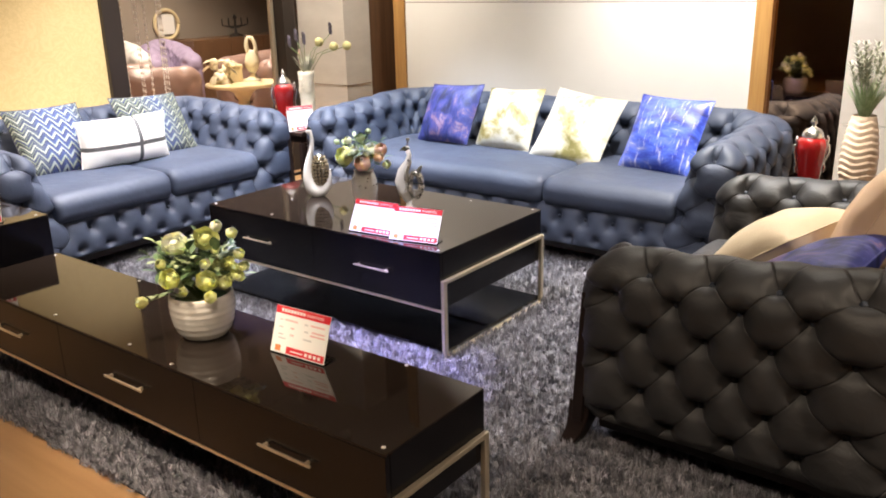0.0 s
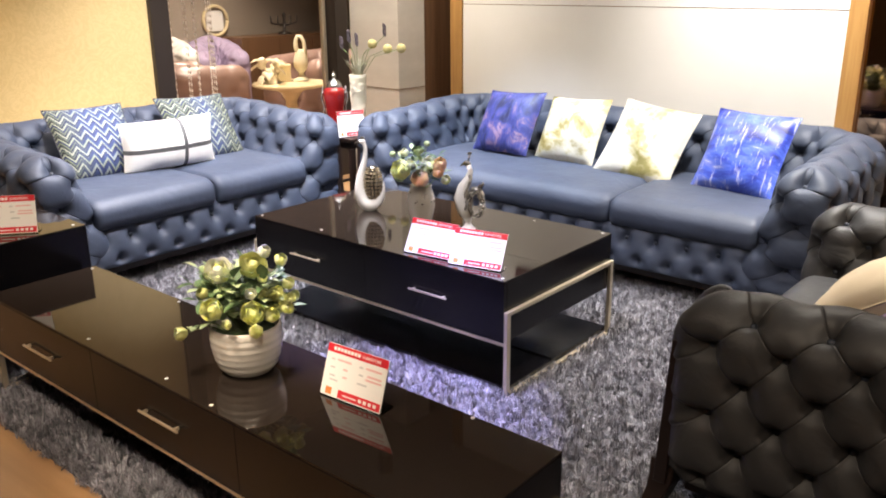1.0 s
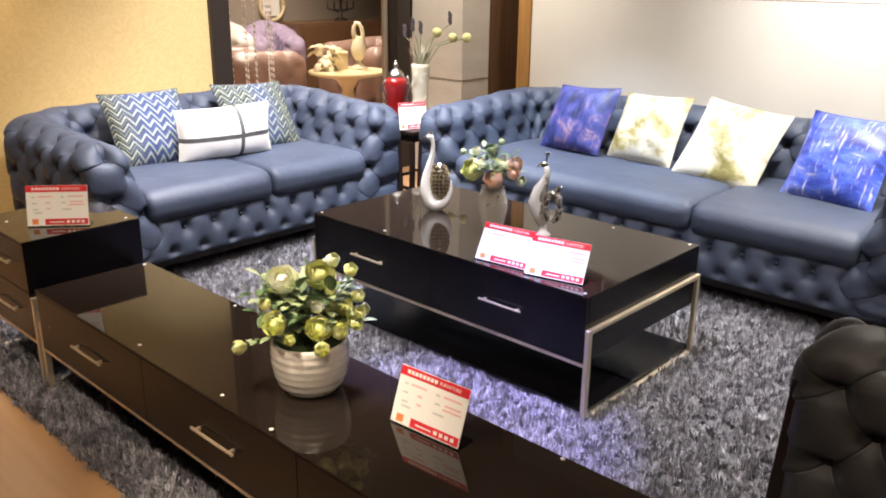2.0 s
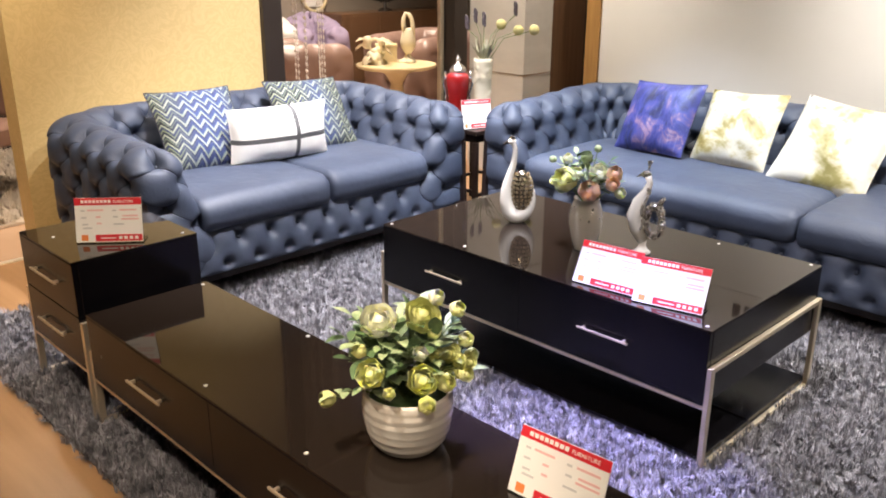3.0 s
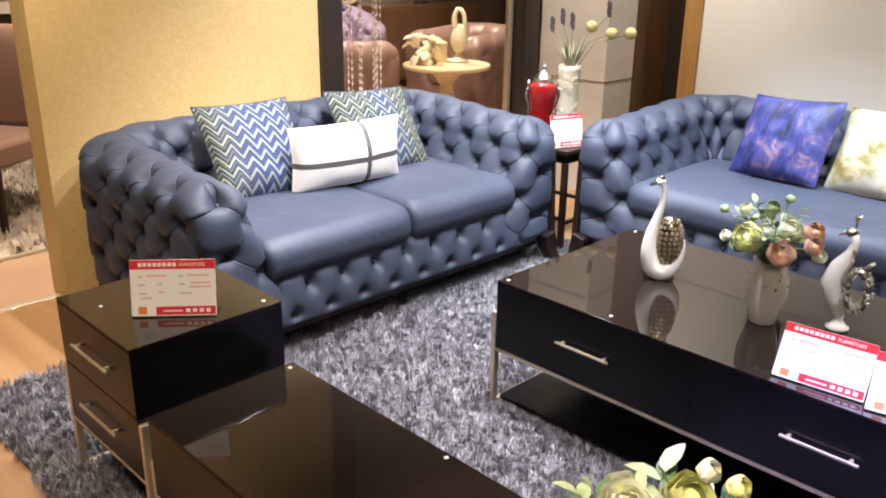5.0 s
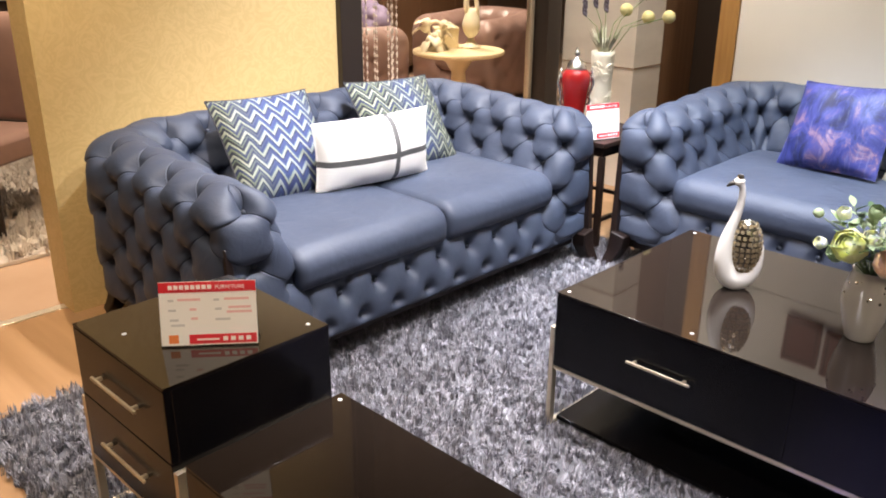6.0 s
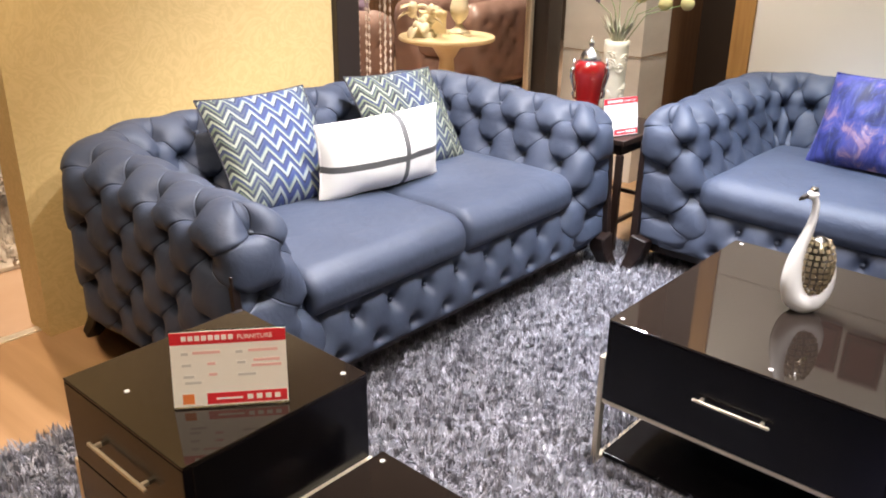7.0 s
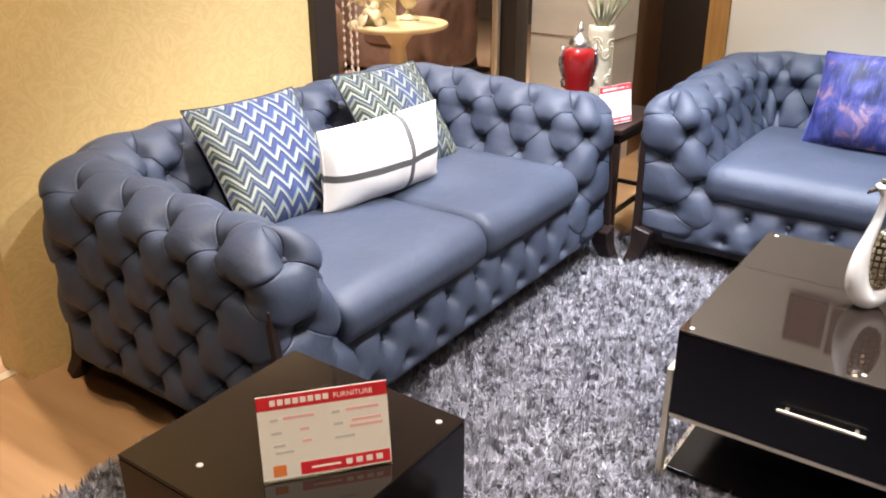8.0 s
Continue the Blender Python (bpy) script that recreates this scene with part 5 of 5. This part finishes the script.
# ---- wall pieces above the long sofa ----
for x0, x1, z0, z1 in ((-3.67, -3.48, 1.40, 1.66), (-3.46, -3.27, 1.42, 1.68)):
    pl = thing("wall_plaque", pose((x0 + x1) / 2, WALL_Y, (z0 + z1) / 2), "dark red square wall plaque on the white panel", "wall decoration", "wall plaques")
    w, h = (x1 - x0) / 2, (z1 - z0) / 2
    part("board", box(-w, w, -0.02, 0.0, -h, h, 0.004), plaque_red, pl)
    part("border", add_tube(bmesh.new(), [(-w * 0.8, -0.022, -h * 0.8), (w * 0.8, -0.022, -h * 0.8), (w * 0.8, -0.022, h * 0.8), (-w * 0.8, -0.022, h * 0.8), (-w * 0.8, -0.022, -h * 0.8)], 0.004, 5), dark_frame, pl)
sign = thing("wall_sign", pose(-2.9, WALL_Y, 1.43), "row of dark raised shapes on the white panel", "sign")
for i in range(6):
    part("bar", box(-0.20 + i * 0.07, -0.155 + i * 0.07, -0.012, 0.0, -0.04, 0.045, 0.002), dark_frame, sign)


# ---- behind the glazed screen ----
sofa("tub_chair", pose(-7.25, 5.14, 0, 0, 0, 180), "brown leather buttoned tub chair behind the glass", "armchair", 0.90, 0.85, [], brown_leather, 0.5, 0.74, 0.78, wood=False, step=0.02, group="tub chairs", buttons=False, deep=0.28)
sofa("tub_chair", pose(-7.05, 5.78, 0), "brown leather buttoned tub chair behind the glass", "armchair", 0.90, 0.85, [], brown_leather, 0.5, 0.74, 0.78, wood=False, step=0.02, group="tub chairs", buttons=False, deep=0.28)
sofa("lilac_chair", pose(-8.36, 5.97, 0, 0, 0, 70), "lilac buttoned chair behind the glass", "armchair", 0.62, 0.66, [], lilac_fabric, 0.5, 0.74, 0.88, pitch=0.12, row=0.08, wood=False, step=0.015, buttons=False, deep=0.6)
structure("wall_glass_room", box(-9.16, -9.0, 3.4, 9.2, 0.0, CEIL), beige_wall, "plain beige wall behind the glazed room", "wall")

round_table = thing("round_table", pose(-6.53, 5.365, 0), "pale gilt round pedestal table behind the glass", "table")
part("tabletop", add_lathe(bmesh.new(), [(0.30, 0.545), (0.335, 0.555), (0.345, 0.57), (0.34, 0.582), (0.0, 0.584)], 48), pale_wood, round_table, "round pale gilt top", smooth=False)
part("pedestal", add_lathe(bmesh.new(), [(0.20, 0.0), (0.20, 0.03), (0.09, 0.07), (0.05, 0.16), (0.065, 0.30), (0.05, 0.42), (0.10, 0.50), (0.22, 0.546)], 28), pale_wood, round_table, smooth=True)

# cream ornaments on the round table
flower_figure = thing("flower_figure", pose(-6.62, 5.20, 0.584, 0, 0, 40), "cream and gilt openwork flower sculpture on the round table", "figurine")
bm = bmesh.new()
rng = random.Random(14)
for i in range(13):
    a = 2.4 * i
    c = Vector((0.075 * math.cos(a), 0.045 * math.sin(a), 0.125 + 0.075 * math.sin(1.7 * i)))
    add_leaf(bm, c, (math.cos(a), 0.6 * math.sin(a), 0.5 * math.sin(1.7 * i)), rng.uniform(0.07, 0.11), rng.uniform(0.07, 0.10), curl=0.7)
    add_ball(bm, c, 0.028, (1.0, 0.7, 1.2), 10, 8)
bmesh.ops.solidify(bm, geom=bm.faces[:], thickness=0.004)
add_tube(bm, [(0.05 * math.cos(a), 0.05, 0.15 + 0.055 * math.sin(a)) for a in [math.pi * i / 12 for i in range(25)]], 0.013, 8)
add_lathe(bm, [(0.060, 0.0), (0.062, 0.012), (0.030, 0.025), (0.024, 0.06), (0.05, 0.085)], 20)
part("figure", bm, ivory, flower_figure, smooth=True)
gilt_box = thing("gilt_box", pose(-6.70, 5.40, 0.584, 0, 0, 52), "pale gilt rectangular box on the round table", "box")
part("body", box(-0.09, 0.09, -0.06, 0.06, 0.0, 0.125, 0.004), pale_wood, gilt_box)
part("lid", box(-0.095, 0.095, -0.065, 0.065, 0.125, 0.15, 0.005), pale_wood, gilt_box)
looped = thing("looped_vase", pose(-6.55, 5.52, 0.584, 0, 0, 50), "cream glazed vase with looped neck on a flared foot", "vase")
part("foot", add_lathe(bmesh.new(), [(0.075, 0.0), (0.072, 0.012), (0.045, 0.03), (0.024, 0.055), (0.022, 0.075)], 28), ivory, looped, smooth=True)
part("body", add_lathe(bmesh.new(), [(0.022, 0.072), (0.045, 0.095), (0.064, 0.135), (0.068, 0.175), (0.056, 0.225), (0.040, 0.262), (0.030, 0.285)], 28), ivory, looped, smooth=True)
part("neck", add_tube(bmesh.new(), [(-0.022, 0, 0.26), (-0.040, 0, 0.31), (-0.036, 0, 0.365), (-0.016, 0, 0.405), (0.010, 0, 0.400), (0.034, 0, 0.360), (0.042, 0, 0.30), (0.040, 0, 0.22)],
                      [0.026, 0.022, 0.019, 0.018, 0.018, 0.017, 0.018, 0.024], 12), ivory, looped, "looped neck", smooth=True)

sofa("white_armchair", pose(-8.42, 5.36, 0, 0, 0, 70), "white buttoned armchair far behind the glass", "armchair", 0.60, 0.66, [], white_leather, 0.5, 0.80, 0.92, pitch=0.12, row=0.08, wood=False, step=0.02, buttons=False, deep=0.4)
clock = thing("wall_clock", pose(-8.995, 6.34, 1.03), "round gilt wall clock far behind the glass", "clock")
ring = [(0.02, 0.165 * math.cos(a), 0.165 * math.sin(a)) for a in [2 * math.pi * i / 36 for i in range(37)]]
part("rim", add_tube(bmesh.new(), ring, 0.022, 8), pale_wood, clock, "gilt rim", smooth=True)
part("dial", box(0.0, 0.012, -0.115, 0.115, -0.115, 0.115, 0.005), card_white, clock)
candle = thing("candelabra", pose(-8.72, 7.15, 0.85), "dark metal branched candelabra on the sideboard", "candelabra")
part("stem", add_lathe(bmesh.new(), [(0.09, 0.0), (0.08, 0.02), (0.02, 0.04), (0.015, 0.20), (0.03, 0.22), (0.012, 0.26)], 16), dark_frame, candle, smooth=True)
for i in range(-2, 3):
    if i:
        part("arm", add_tube(bmesh.new(), [(0, 0, 0.12), (0, 0.06 * i, 0.08 + 0.02 * abs(i)), (0, 0.10 * i, 0.14), (0, 0.10 * i, 0.22)], 0.010, 6), dark_frame, candle, smooth=True)

curtain = thing("bead_curtain", pose(-5.80, 3.86, 0), "hanging crystal bead strands behind the glass", "curtain")
rng = random.Random(21)
for i in range(9):
    x, y = rng.uniform(-0.12, 0.12), -0.10 + i * 0.035 + rng.uniform(-0.008, 0.008)
    bm = bmesh.new()
    for k in range(60):
        add_ball(bm, (x, y, 0.25 + k * 0.043), 0.007, (1, 1, rng.uniform(1.2, 2.4)), 6, 4)
    add_tube(bm, [(x, y, 0.22), (x, y, CEIL)], 0.0012, 4)
    part("strand", bm, beads, curtain)

sideboard = thing("sideboard", pose(-8.78, 7.2, 0, 0, 0, 90), "dark sideboard with ornaments far behind the glass", "sideboard")
part("body", box(-0.8, 0.8, -0.2, 0.2, 0.08, 0.85, 0.01), brown_wood, sideboard)
for sx in (-0.72, 0.72):
    part("leg", box(sx - 0.03, sx + 0.03, -0.15, 0.15, 0.0, 0.08), dark_wood, sideboard)
for i in range(3):
    part("door", box(-0.78 + i * 0.52, -0.27 + i * 0.52, -0.215, -0.2, 0.12, 0.82, 0.004), brown_wood, sideboard)

# ---- beyond the end of the yellow partition ----
fur = thing("fur_rug", pose(0, 0, -0.004), "long white fur rug under a brown chair", "rug")
part("backing", box(-7.9, -6.0, 1.2, 3.0, 0.0, 0.02, 0.005), white_fur, fur)
shag("fur_surface", -7.9, -6.0, 1.2, 3.0, 30000, 0.06, white_fur, fur, 7, z=0.015, thin=0.004)
chair = thing("dining_chair", pose(-6.55, 2.02, 0.0, 0, 0, 30), "brown leather dining chair with dark wooden legs", "chair")
part("seat", cushion(-0.25, 0.25, -0.25, 0.25, 0.38, 0.49, 12), brown_leather, chair, smooth=True)
part("backrest", cushion(-0.24, 0.24, 0.20, 0.29, 0.50, 1.02, 12), brown_leather, chair, smooth=True)
for sx in (-0.2, 0.2):
    for sy in (-0.2, 0.22):
        part("leg", add_tube(bmesh.new(), [(sx * 0.9, sy * 0.9, 0.40), (sx * 1.1, sy * 1.1, 0.0)], [0.028, 0.018], 8), dark_wood, chair)
shelf = thing("display_cabinet", pose(-8.3, 2.0, 0, 0, 0, 90), "dark brown display cabinet with white top shelf", "cabinet")
part("body", box(-1.2, 1.2, -0.2, 0.2, 0.0, 0.98, 0.01), dark_wood, shelf)
part("shelf", box(-1.25, 1.25, -0.24, 0.2, 0.98, 1.06, 0.01), white_panel, shelf, "thick white top")
